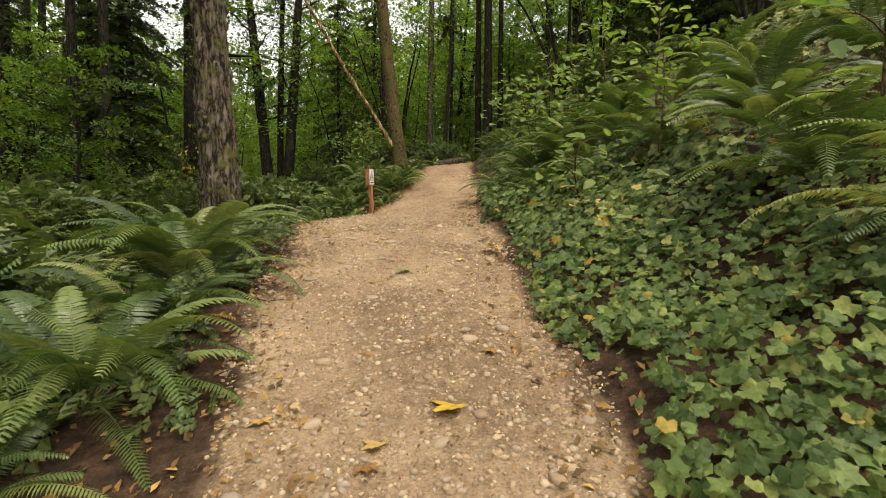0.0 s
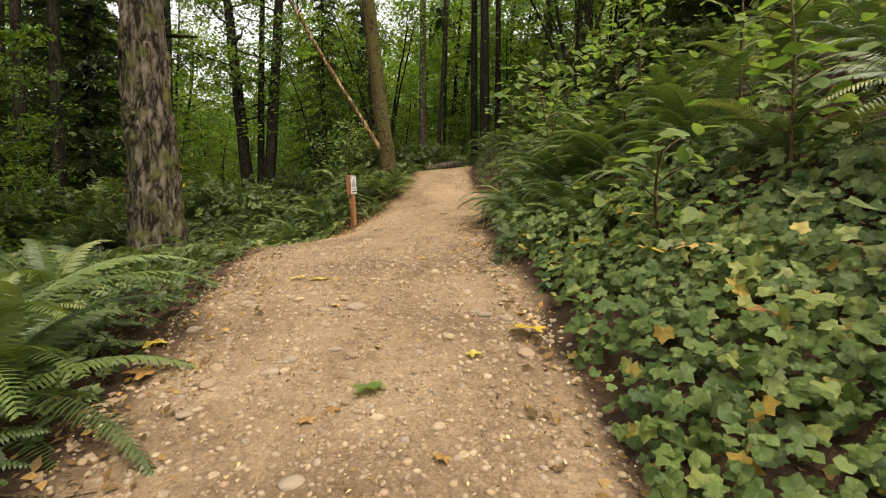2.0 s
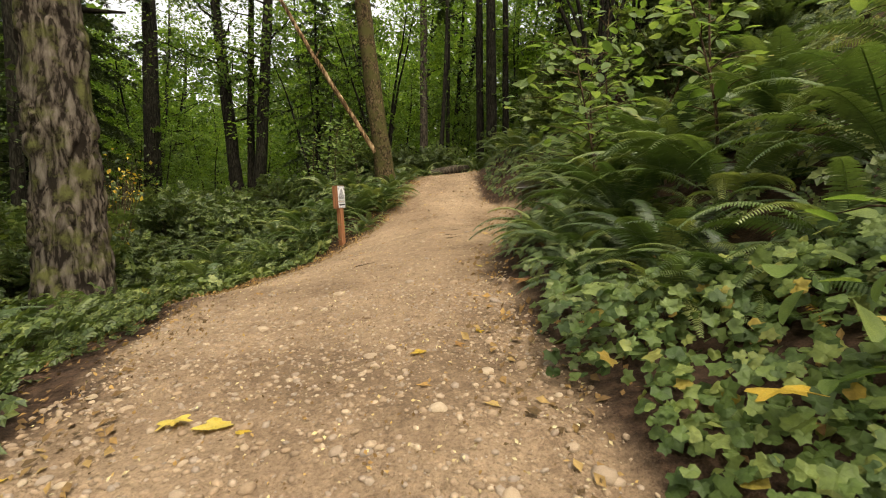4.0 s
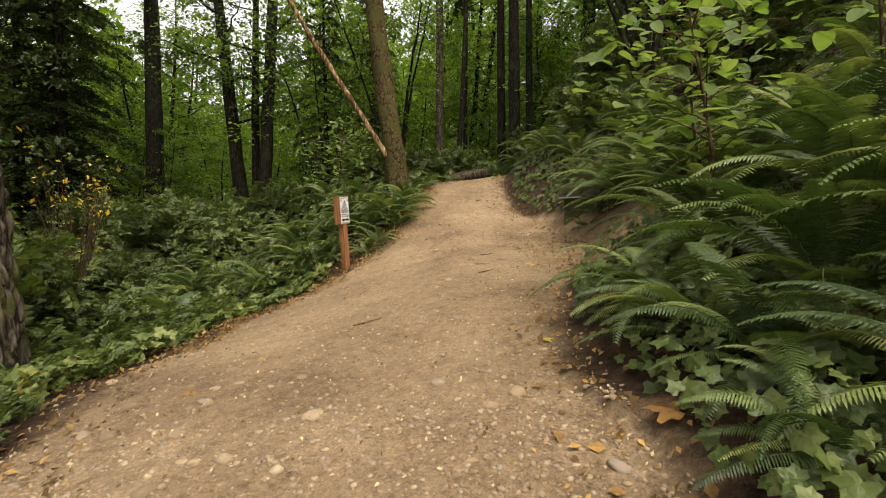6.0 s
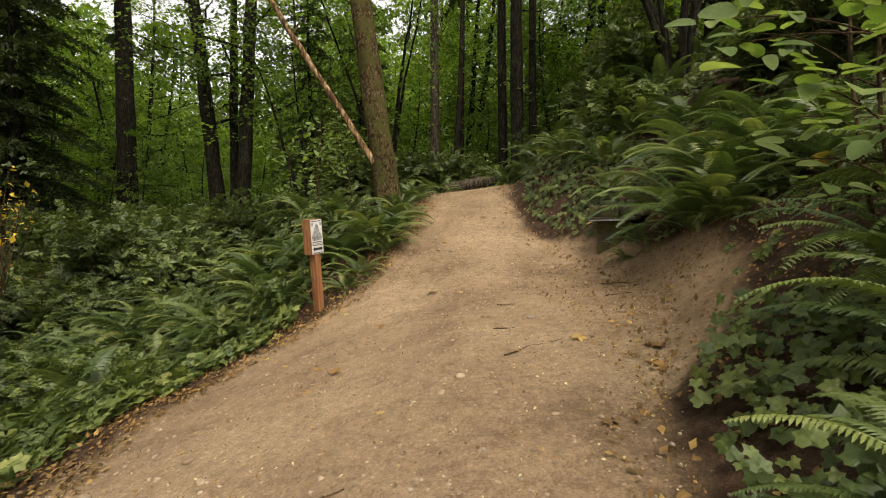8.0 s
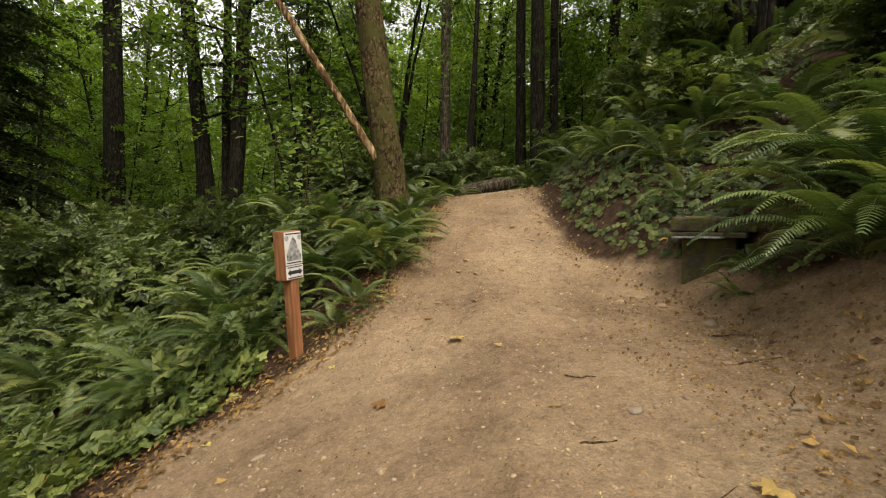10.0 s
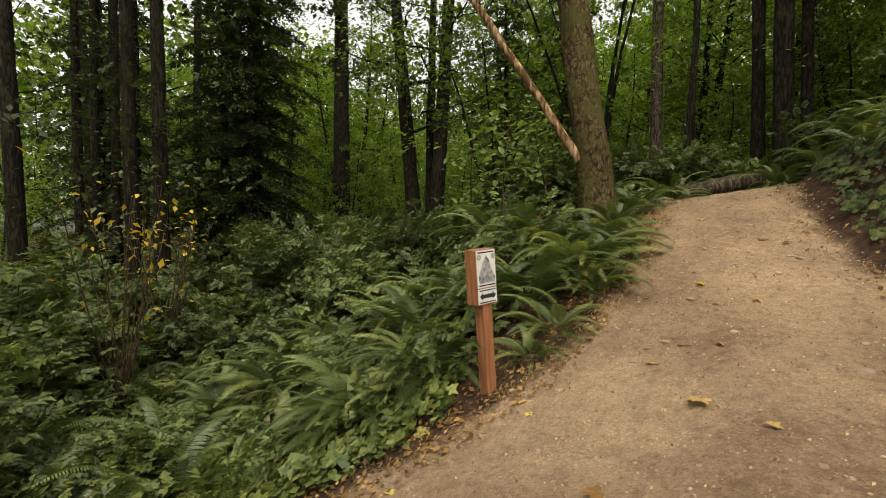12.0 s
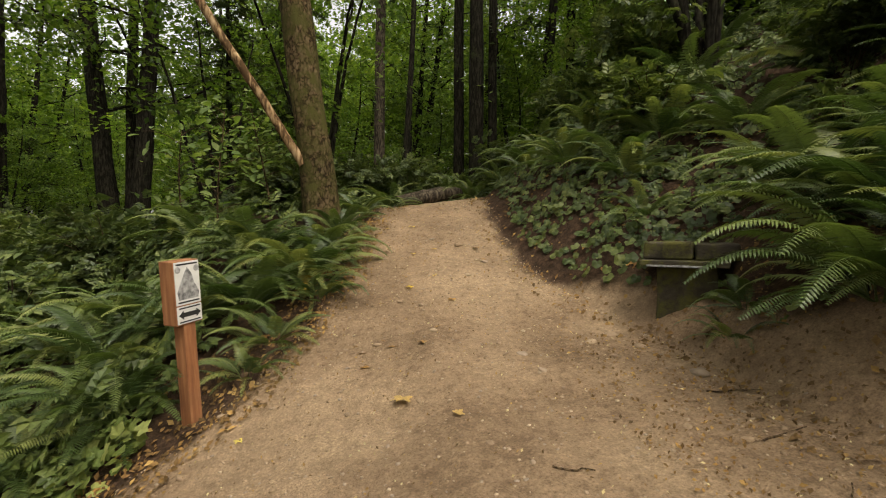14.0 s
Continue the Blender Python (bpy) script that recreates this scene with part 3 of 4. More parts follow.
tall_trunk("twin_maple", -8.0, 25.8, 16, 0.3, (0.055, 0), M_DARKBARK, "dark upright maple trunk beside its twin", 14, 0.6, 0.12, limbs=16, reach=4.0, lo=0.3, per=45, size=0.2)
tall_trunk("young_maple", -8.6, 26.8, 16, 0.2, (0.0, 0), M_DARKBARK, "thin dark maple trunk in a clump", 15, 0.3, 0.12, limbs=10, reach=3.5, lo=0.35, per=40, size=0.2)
tall_trunk("mossy_maple", -1.2, 16.4, 14, 0.235, (-0.1, 0.0), M_MAPLEBARK, "brown mossy maple trunk leaning beside the trail", 16, 0.35, 0.16, 60, 24, 0.03, limbs=9, reach=4.0, lo=0.4, per=60, size=0.17)
tall_trunk("slender_conifer", -0.5, 25.4, 20, 0.19, (0.0, 0), M_GREYBARK, "straight slender grey conifer trunk", 17, 0.2, 0.05, limbs=8, reach=2.5, lo=0.4, per=25, leaf=M_CONIFER, size=0.3, thick=0.12)
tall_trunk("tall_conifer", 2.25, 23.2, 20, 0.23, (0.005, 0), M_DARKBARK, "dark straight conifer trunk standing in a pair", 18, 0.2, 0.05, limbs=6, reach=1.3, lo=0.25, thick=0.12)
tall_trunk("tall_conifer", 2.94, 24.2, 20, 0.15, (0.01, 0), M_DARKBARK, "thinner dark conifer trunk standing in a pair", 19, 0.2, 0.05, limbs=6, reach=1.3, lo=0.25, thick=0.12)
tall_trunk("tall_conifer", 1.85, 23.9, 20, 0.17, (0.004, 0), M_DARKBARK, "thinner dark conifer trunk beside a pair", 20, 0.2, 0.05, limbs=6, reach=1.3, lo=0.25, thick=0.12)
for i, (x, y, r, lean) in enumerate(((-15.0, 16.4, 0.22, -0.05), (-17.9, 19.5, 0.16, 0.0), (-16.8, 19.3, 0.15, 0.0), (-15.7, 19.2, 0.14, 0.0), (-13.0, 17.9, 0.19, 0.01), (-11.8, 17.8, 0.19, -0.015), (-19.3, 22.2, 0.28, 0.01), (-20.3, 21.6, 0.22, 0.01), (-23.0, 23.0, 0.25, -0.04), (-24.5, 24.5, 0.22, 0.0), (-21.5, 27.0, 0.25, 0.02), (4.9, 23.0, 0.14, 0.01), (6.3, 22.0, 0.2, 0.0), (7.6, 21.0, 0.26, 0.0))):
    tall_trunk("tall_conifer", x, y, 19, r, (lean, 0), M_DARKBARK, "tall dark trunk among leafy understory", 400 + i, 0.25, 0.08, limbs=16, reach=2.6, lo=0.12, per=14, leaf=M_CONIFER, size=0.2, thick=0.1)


def stem_clump(x, y, seed, n, h, out):
    """Several stems from one root, leaning apart, under a shared leafy crown."""
    g = np.random.default_rng(seed)
    top = tagged(new("vine_maple"), "dark many-stemmed vine maple on the bank", "tree")
    top.location = (x, y, float(land(x, y)))
    ends = []
    for i in range(n):
        a = 2 * math.pi * i / n + g.uniform(-0.4, 0.4)
        s = np.linspace(0, 1, 16)[:, None]
        p = np.array([math.cos(a), math.sin(a), 0]) * (0.12 + out * s ** 1.5 * g.uniform(0.5, 1.1)) + np.array([0, 0, 1]) * (h * g.uniform(0.75, 1.1) * s - 0.2) + np.cumsum(g.normal(0, 0.03, (16, 3)), axis=0) * s
        child("stem", mesh_of("stem", *tube(p, np.linspace(0.07, 0.015, 16), 8, 0.04, seed=i), M_DARKBARK), top)
        ends += [(p[k] + g.normal(0, 0.4, 3), 0.6) for k in (8, 10, 11, 12, 13, 14, 15, 15)]
    tagged(child("crown", mesh_of("crown", *leaf_layers(ends, 40, 0.15, 0.35, seed + 1), M_MAPLE, False), top), kind="stuff")


stem_clump(4.0, 15.9, 501, 7, 6.5, 2.6)
stem_clump(6.0, 18.8, 502, 6, 7.0, 2.8)
stem_clump(6.6, 10.6, 503, 6, 6.0, 2.4)
stem_clump(-1.9, 21.6, 504, 5, 7.0, 2.6)
stem_clump(-3.9, 20.8, 505, 4, 6.0, 2.0)

# fallen dead pole that leans on the mossy maple
def dead_pole():
    top = tagged(new("dead_pole"), "bare tan dead pole leaning against the mossy maple", "log")
    g = np.random.default_rng(4)
    s = np.linspace(0, 1, 40)
    a, b = np.array([-1.5, 16.25, 3.95]), np.array([-5.75, 16.6, 11.2])
    p = a + (b - a) * s[:, None] + np.cumsum(g.normal(0, 0.005, (40, 3)), axis=0)
    p[:, 2] -= 0.2 * np.sin(np.pi * s)
    child("pole", mesh_of("pole", *tube(p, 0.062 - 0.026 * s, 12, 0.05, seed=3), M_DEADWOOD), top)
    for k in (14, 22, 29):
        q = p[k] + np.linspace(0, 1, 5)[:, None] * np.array([g.uniform(-0.1, 0.4), g.uniform(-0.4, 0.1), 0.25])
        child("stub", mesh_of("stub", *tube(q, np.linspace(0.03, 0.008, 5), 6), M_DEADWOOD), top)


dead_pole()

BROAD = [broadleaf(30 + i * 10, h, r, sp, lm, per, sz, lo) for i, (h, r, sp, lm, per, sz, lo) in enumerate((
    (9, 0.11, 2.6, 22, 38, 0.17, 0.12), (12, 0.15, 3.2, 26, 38, 0.18, 0.15), (15, 0.2, 3.8, 30, 38, 0.2, 0.18), (7, 0.08, 2.2, 20, 36, 0.15, 0.08), (11, 0.12, 3.4, 24, 42, 0.19, 0.1)))]
NEEDLE = [needle_tree(90 + i, h, r, re, w) for i, (h, r, re, w) in enumerate(((15, 0.2, 2.6, 95), (19, 0.26, 3.0, 110)))]
THIN = [broadleaf(140 + i * 10, h, 0.13, 2.2, 10, 22, 0.17, 0.45, 0.35) for i, h in enumerate((15, 18))]


# tree added to shade the ground; its crown starts above the view
SHADE_TREE = broadleaf(170, 18, 0.24, 5.2, 34, 62, 0.24, 0.5, 0.3)


def forest():
    g = np.random.default_rng(21)
    # dark conifers that show singly
    for x, y, k, s in ((-16.1, 25.4, 1, 1.15), (-14.9, 23.9, 0, 1.1), (-17.5, 25.0, 0, 1.1), (-5.2, 26.0, 0, 0.75), (-4.0, 30, 1, 0.8), (-20, 22, 1, 1.0), (9.5, 22.0, 1, 1.0), (8.5, 17.0, 0, 1.1), (8.0, 14.5, 0, 0.9), (10.5, 19.5, 1, 1.0)):
        place_tree("conifer", NEEDLE[k], x, y, s, g.uniform(0, 360), "dark green conifer with drooping sprays", group="dark conifers")
    # slim dark trunks at the left
    for x, y, r in ((0.6, 28.0, 0.14), (1.2, 31.0, 0.2), (5.2, 27.0, 0.26), (7.0, 25.0, 0.3), (8.6, 28.0, 0.24), (4.6, 33.0, 0.2), (-3.0, 27.0, 0.12), (-2.4, 22.5, 0.11), (0.1, 23.5, 0.1)):
        m = THIN[int(g.integers(2))]
        place_tree("slim_tree", m, x, y, r / 0.13 * 0.8 if r > 0.13 else 0.85, g.uniform(0, 360), "slim dark trunk with a thin leafy crown", group="slim trees")
    done = [(-15.2, 30.3), (-9.9, 26.9), (-7.9, 25.4), (-0.5, 25.4), (2.3, 23.4)]
    n = 0
    while n < 142:
        y = 13 + 62 * g.uniform(0, 1) ** 1.3
        x = g.uniform(-1.05 * y - 8, 0.75 * y + 6)
        if y < 31 and (y < 10.5 or -1.15 < (x + 0.5) / (y - 9.5) < 0.42 or -0.66 < x / y < 0.38) or y < 25 and x < 0 or x > 4 and y < 22:
            continue
        if -0.62 < x / y < -0.27 and g.uniform() < 0.22:
            continue
        if any((x - a) ** 2 + (y - b) ** 2 < 4.5 for a, b in done):
            continue
        done.append((x, y))
        k = int(g.integers(len(BROAD)))
        s = g.uniform(0.85, 1.25) * (1.0 if y < 40 else 1.4)
        place_tree("broadleaf_tree", BROAD[k], x, y, s, g.uniform(0, 360), "green leafy understory maple in the forest", group="understory trees")
        n += 1
    # low leafy trees that close the view behind the crest
    for i in range(26):
        y = g.uniform(29, 50)
        place_tree("broadleaf_tree", BROAD[3 if i % 3 else 0], g.uniform(-0.75, 0.55) * (y - 4), y, g.uniform(0.55, 0.9), g.uniform(0, 360), "low green leafy maple thicket tree", group="understory trees", sink=0.3)
    # maples added to darken the right bank and the left ferns from overhead
    for x, y, s in ((9.4, 18.0, 1.0), (-5.6, 0.8, 0.85), (-7.2, 4.6, 0.85)):
        place_tree("tall_maple", SHADE_TREE, x, y, s, g.uniform(0, 360), "maple added for shade, its dense high crown out of view", group="tall maples")
    for x, y, s in ((-22, 19, 0.8), (-26, 20.5, 0.95), (-24, 15.5, 0.8), (-31, 24, 1.0), (-19.5, 16.8, 0.6), (-7.6, 10.2, 0.62), (-9.8, 11.2, 0.7), (-8.8, 8.0, 0.6)):
        place_tree("broadleaf_tree", BROAD[3], x, y, s, g.uniform(0, 360), "small green leafy maple near the trail", group="understory trees")
    for x, y, k, s in ((4.3, 20.6, 3, 0.55), (3.6, 25.0, 3, 0.75), (5.7, 23.2, 3, 0.75), (1.1, 26.2, 3, 0.6), (-3.2, 24.2, 3, 0.6), (4.3, 26.5, 4, 0.75), (5.9, 27.5, 0, 1.0), (3.5, 29.0, 4, 0.8), (7.2, 29.0, 1, 0.9), (5.0, 31.5, 1, 1.0), (0.9, 30.0, 4, 0.8), (-2.2, 31.0, 0, 0.9)):
        place_tree("broadleaf_tree", BROAD[k], x, y, s, g.uniform(0, 360), "bright green leafy maple beyond the trail crest", group="understory trees")
    # behind the camera and above the sides of the trail, so that the wood closes round; the first, out of view, is
    # added to shade the left ferns
    for x, y, s in ((-6.0, -1.5, 0.8), (7.6, 17.5, 0.9), (-9, -9, 1.2), (8, -11, 1.2), (-13, 4, 1.1), (19, 2, 1.1), (19, 9, 1.0), (0, -17, 1.4), (-16, -8, 1.4), (15, -9, 1.4), (-5, -20, 1.4), (-17, 8, 1.2)):
        place_tree("broadleaf_tree", BROAD[int(g.integers(len(BROAD)))], x, y, s, g.uniform(0, 360), "green leafy understory maple in the forest", group="understory trees")


forest()


def far_woods():
    g = np.random.default_rng(5)
    n = 64000
    a = np.where(g.uniform(0, 1, n) < 0.8, g.uniform(-1.35, 1.1, n), g.uniform(0, 2 * np.pi, n))
    d = g.uniform(75, 115, n)
    x, y = d * np.sin(a), 8 + d * np.cos(a)
    clump = wobble(x, y, 0.16, 4)
    open_sky = (x / np.maximum(y, 1) > -0.62) & (x / np.maximum(y, 1) < -0.27) & (y > 0)
    z = np.interp(y, TY, TZ) + g.uniform(0, 1, n) ** 0.8 * np.where(open_sky, 18 + 5 * clump, 30 + 5 * clump)
    V, F = scatter(*LEAF2, basis(g.normal(0, 0.6, (n, 3)) + np.array([0, 0, 0.8]), g.uniform(0, 6.28, n), g.uniform(0.7, 1.7, n)), np.stack([x, y, z], 1))
    tagged(new("far_woods", mesh_of("far_woods", V, F, M_MAPLE, False)), "distant green foliage between the trunks", "woods", kind="stuff")


far_woods()


# ---- shrubs on the forest floor ----
def shrub_mesh(seed, h, r, stems, per, size, leaf):
    g = np.random.default_rng(seed)
    st, ends = [], []
    for i in range(stems):
        a = g.uniform(0, 6.28)
        e = np.array([math.cos(a) * r * g.uniform(0.3, 1), math.sin(a) * r * g.uniform(0.3, 1), h * g.uniform(0.55, 1.0)])
        s = np.linspace(0, 1, 6)[:, None]
        p = e * s * np.array([1, 1, 0]) + np.array([0, 0, 1]) * e[2] * np.sin(s * 1.45) + np.cumsum(g.normal(0, 0.015, (6, 3)), axis=0)
        p[0, 2] = -0.05
        st.append(tube(p, np.linspace(0.009, 0.003, 6), 5))
        ends += [(p[2], r * 0.22), (p[3], r * 0.26), (p[4], r * 0.3), (p[5], r * 0.28)]
    cv, cf = leaf_layers(ends, per, size, 0.4, seed + 1, COMPOUND, 0.9)
    return mesh_of("branchwork", *merge(st), M_TWIG), mesh_of("foliage", cv, cf, leaf, False)


SHRUBS = [shrub_mesh(200 + 7 * i, h, r, st, per, sz, M_SHRUB) for i, (h, r, st, per, sz) in enumerate(((0.8, 0.6, 14, 6, 0.2), (1.1, 0.7, 16, 6, 0.23), (0.55, 0.55, 12, 6, 0.18), (1.5, 0.8, 16, 7, 0.26)))]


def shrub(x, y, k, s, turn, label="green leafy undergrowth shrub on the forest floor", group="undergrowth shrubs"):
    top = tagged(new("shrub"), label, "shrub", group)
    top.matrix_basis = pose(x, y, float(land(x, y)), 0, 0, turn) @ Matrix.Diagonal((s, s, s, 1))
    tagged(child("branchwork", SHRUBS[k][0], top), kind="stuff")
    tagged(child("foliage", SHRUBS[k][1], top), kind="stuff")


def undergrowth():
    g = np.random.default_rng(31)
    n = 0
    while n < 190:
        y = 3 + 26 * g.uniform(0, 1) ** 0.9
        x = -1.2 - 15 * g.uniform(0, 1) ** 1.3
        xl = float(np.interp(y, *EDGE_L))
        if x > xl - 1.2 or -4.6 < x and 12.2 < y < 16 or (x + 4.1) ** 2 + (y - 9.15) ** 2 < 0.6:
            continue
        shrub(x, y, int(g.integers(3)) if x > -6 else int(g.integers(4)), g.uniform(0.7, 1.25), g.uniform(0, 360))
        n += 1
    n = 0
    while n < 72:
        y = g.uniform(2, 30)
        x = g.uniform(1.5, 10)
        xr = float(np.interp(y, *EDGE_R))
        if x < xr + 1.6 or y < 10 and x < 5.0:
            continue
        shrub(x, y, int(g.integers(4)), g.uniform(0.7, 1.2), g.uniform(0, 360))
        n += 1
    for i in range(36):
        shrub(g.uniform(-4, 5), g.uniform(19.3, 27), int(g.integers(4)), g.uniform(0.7, 1.1), g.uniform(0, 360))


undergrowth()

# ---- sword ferns, along the trail ----
for x, y, s, n, dry in (
        (-1.95, 3.95, 1.2, 40, 0), (-1.65, 2.45, 1.05, 34, 2), (-1.75, 3.2, 0.85, 26, 1), (-1.7, 1.75, 0.7, 24, 1), (-2.5, 4.7, 1.0, 26, 0), (-2.6, 2.3, 1.1, 26, 0), (-3.1, 3.6, 1.1, 28, 0), (-2.7, 5.5, 0.95, 26, 0), (-2.4, 3.0, 0.95, 24, 1), (-3.6, 5.0, 1.0, 24, 0),
        (-3.2, 6.8, 0.85, 24, 0), (-3.5, 7.7, 0.75, 22, 0), (-2.75, 7.4, 0.6, 18, 0), (-4.9, 6.5, 0.95, 22, 0), (-5.3, 8.6, 0.9, 20, 0), (-2.2, 1.6, 1.0, 24, 0), (-4.3, 4.2, 1.0, 22, 0), (-4.4, 8.1, 0.7, 18, 0),
        (-2.4, 13.2, 0.95, 30, 0), (-2.95, 13.0, 0.95, 28, 1), (-2.65, 13.75, 1.05, 30, 0), (-3.6, 13.7, 0.95, 26, 0), (-2.2, 14.1, 1.0, 30, 0), (-2.9, 14.5, 1.05, 28, 0), (-4.4, 14.6, 0.95, 22, 0), (-4.9, 13.5, 0.8, 22, 0), (-4.5, 11.6, 0.7, 18, 0), (-3.5, 12.6, 0.75, 20, 0),
        (-1.75, 14.3, 1.05, 34, 1), (-1.3, 14.65, 1.05, 36, 1), (-1.2, 15.4, 0.95, 28, 0), (-1.9, 15.2, 1.05, 28, 0), (-2.5, 15.6, 1.0, 24, 0), (-1.0, 16.0, 0.75, 24, 0), (-0.8, 16.9, 0.75, 24, 0), (-0.35, 17.7, 0.75, 24, 0), (-1.4, 17.6, 0.9, 22, 0), (-0.45, 18.5, 0.75, 22, 0), (0.75, 19.0, 0.75, 22, 0), (1.25, 18.6, 0.75, 22, 0), (1.75, 18.3, 0.8, 22, 0), (-0.2, 19.1, 0.9, 22, 0), (0.5, 19.6, 0.9, 20, 0), (1.3, 19.7, 0.9, 20, 0),
        (1.0, 8.0, 0.72, 26, 0), (1.05, 7.2, 0.7, 24, 0), (1.5, 7.55, 0.95, 30, 0), (1.35, 6.6, 0.85, 28, 0), (1.45, 8.35, 0.9, 28, 0), (1.95, 7.9, 1.05, 30, 0), (1.9, 6.95, 1.05, 30, 0), (1.75, 8.95, 0.95, 28, 0), (2.3, 8.6, 1.05, 28, 0), (2.4, 9.5, 0.9, 24, 0), (2.6, 7.4, 1.05, 28, 0), (2.35, 6.2, 1.05, 28, 0), (3.0, 8.2, 1.05, 24, 0), (2.8, 9.3, 1.0, 24, 0), (3.2, 6.8, 1.05, 24, 0), (1.85, 5.9, 0.8, 22, 0), (1.15, 6.15, 0.62, 22, 0), (1.45, 6.05, 0.75, 24, 1), (1.0, 7.55, 0.66, 24, 0), (0.95, 6.7, 0.5, 20, 0),
        (2.45, 3.3, 1.1, 30, 1), (2.75, 4.3, 1.1, 28, 0), (3.2, 3.4, 1.05, 26, 0), (2.3, 2.2, 0.95, 26, 0), (3.3, 5.2, 1.05, 26, 0), (2.35, 5.15, 0.8, 22, 0), (3.8, 4.4, 1.05, 22, 0), (3.8, 6.2, 1.05, 22, 0), (4.4, 5.4, 1.1, 22, 0), (4.2, 7.6, 1.1, 22, 0),
        (2.2, 11.8, 1.15, 36, 1), (2.6, 12.1, 1.15, 36, 0), (2.35, 11.55, 0.85, 28, 0), (1.98, 12.5, 0.42, 16, 0), (1.8, 12.4, 0.36, 14, 0), (-1.4, 13.75, 0.6, 22, 0), (-1.1, 14.2, 0.6, 22, 0), (-1.5, 13.35, 0.45, 18, 0), (-0.95, 15.0, 0.55, 20, 0), (2.8, 12.75, 1.15, 34, 0), (3.0, 11.9, 1.1, 28, 0), (3.0, 11.1, 0.95, 28, 1), (3.1, 10.3, 0.9, 24, 0), (3.3, 11.3, 1.05, 24, 0), (3.4, 12.6, 1.05, 24, 0),
        (2.3, 14.8, 1.0, 30, 0), (2.9, 15.0, 1.1, 30, 0), (2.0, 15.8, 0.95, 28, 0), (2.6, 16.3, 1.0, 26, 0), (1.8, 16.9, 0.85, 24, 0), (3.4, 14.3, 1.1, 28, 0), (2.1, 14.0, 0.6, 18, 0), (3.6, 15.6, 1.1, 26, 0), (3.2, 17.4, 1.0, 24, 0), (2.3, 17.8, 0.9, 22, 0), (4.3, 13.0, 1.1, 24, 0), (4.0, 10.2, 1.1, 22, 0), (4.6, 14.4, 1.1, 24, 0), (5.2, 13.4, 1.1, 22, 0), (4.6, 16.4, 1.1, 22, 0), (5.6, 15.4, 1.1, 22, 0), (5.2, 11.6, 1.1, 22, 0), (3.0, 13.5, 0.85, 24, 0), (4.2, 18.4, 1.0, 20, 0), (6.2, 12.6, 1.1, 20, 0)):
    fern(x, y, s, n, dry)


def hollow_ferns():
    """Ferns strewn among the shrubs below the trail."""
    g = np.random.default_rng(77)
    for y, out in zip(g.uniform(9.5, 20.0, 44), g.uniform(0, 1, 44) ** 1.3):
        x = float(np.interp(y, *EDGE_L)) - 1.3 - 5.0 * out
        fern(x, y, g.uniform(0.7, 1.05), int(g.integers(14, 20)), 0, 0.05, "green fern among low shrubs below the trail", "hollow ferns")


hollow_ferns()


# ---- low leafy ground cover ----
def cover(name, label, count, region, size, mat, seed, shape, high, single=0):
    g = np.random.default_rng(seed)
    at = region(g, count)
    at = at[wobble(at[:, 0], at[:, 1], 5.0, 4) > -1.0] if high > 0.05 else at
    if high > 0.05:
        # the sign and the trodden ground stay free of leaves
        at = at[((at[:, 0] + 1.72) ** 2 + (at[:, 1] - 12.9) ** 2 > 0.1) & (trail_mask(at[:, 0], at[:, 1]) < 0.6)]
    k = len(at)
    lift = high * g.uniform(0.1, 1, k) * (0.7 + 0.3 * wobble(at[:, 0], at[:, 1], 2.6, 3))
    eps = 0.15
    z = land(at[:, 0], at[:, 1])
    nx, ny = (land(at[:, 0] + eps, at[:, 1]) - z) / eps, (land(at[:, 0], at[:, 1] + eps) - z) / eps
    nn = np.stack([-nx - 0.25, -ny - 0.25, np.ones(k)], 1) + g.normal(0, 0.42, (k, 3))
    P = np.stack([at[:, 0], at[:, 1], z + np.clip(lift, 0.015, None)], 1)
    B = basis(nn, g.uniform(0, 6.28, k), size * g.uniform(0.5, 1.3, k))
    near = np.flatnonzero((at[:, 1] > 1.6) & (at[:, 1] < 4.4) & (at[:, 0] < 1.5))[:single]
    rest = np.setdiff1d(np.arange(k), near)
    V, F = scatter(*shape, B[rest], P[rest])
    top = tagged(new(name, mesh_of(name, V, F, mat, False)), label, "ground cover", kind="stuff")
    if single:
        blade = mesh_of("leaf", *shape, M_VINE_LEAF, False)
        for i in near:
            child("leaf", blade, top, Matrix.Translation(P[i]) @ Matrix(B[i].tolist()).to_4x4())


def strip(side, y0, y1, near, far_, power=1.0):
    def f(g, n):
        y = g.uniform(y0, y1, n)
        e = np.interp(y, *(EDGE_R if side > 0 else EDGE_L)) + 0.1 * wobble(y, y * 0.3, 2.0, 4)
        return np.stack([e + side * (near + (far_ - near) * g.uniform(0, 1, n) ** power), y], 1)
    return f


cover("thimbleberry_patch", "pale green lobed groundcover leaves on the trail bank", 3900, strip(1, 0.2, 6.0, 0.0, 1.6, 0.9), 0.07, M_VINE, 41, LOBED, 0.38, 300)
cover("thimbleberry_patch", "small toothed green leaves among the groundcover", 3600, strip(1, 0.2, 6.0, 0.0, 1.7, 0.9), 0.055, M_VINE, 58, ROUND, 0.36)
cover("thimbleberry_patch", "large soft green leaves above the groundcover", 150, strip(1, 3.6, 5.0, 0.4, 1.6), 0.1, M_PALE, 59, LOBED, 0.5)
cover("bank_cover", "small green groundcover leaves on the bank", 1500, strip(1, 5.8, 9.6, 0.08, 1.0), 0.07, M_SHRUB, 42, LOBED, 0.26)
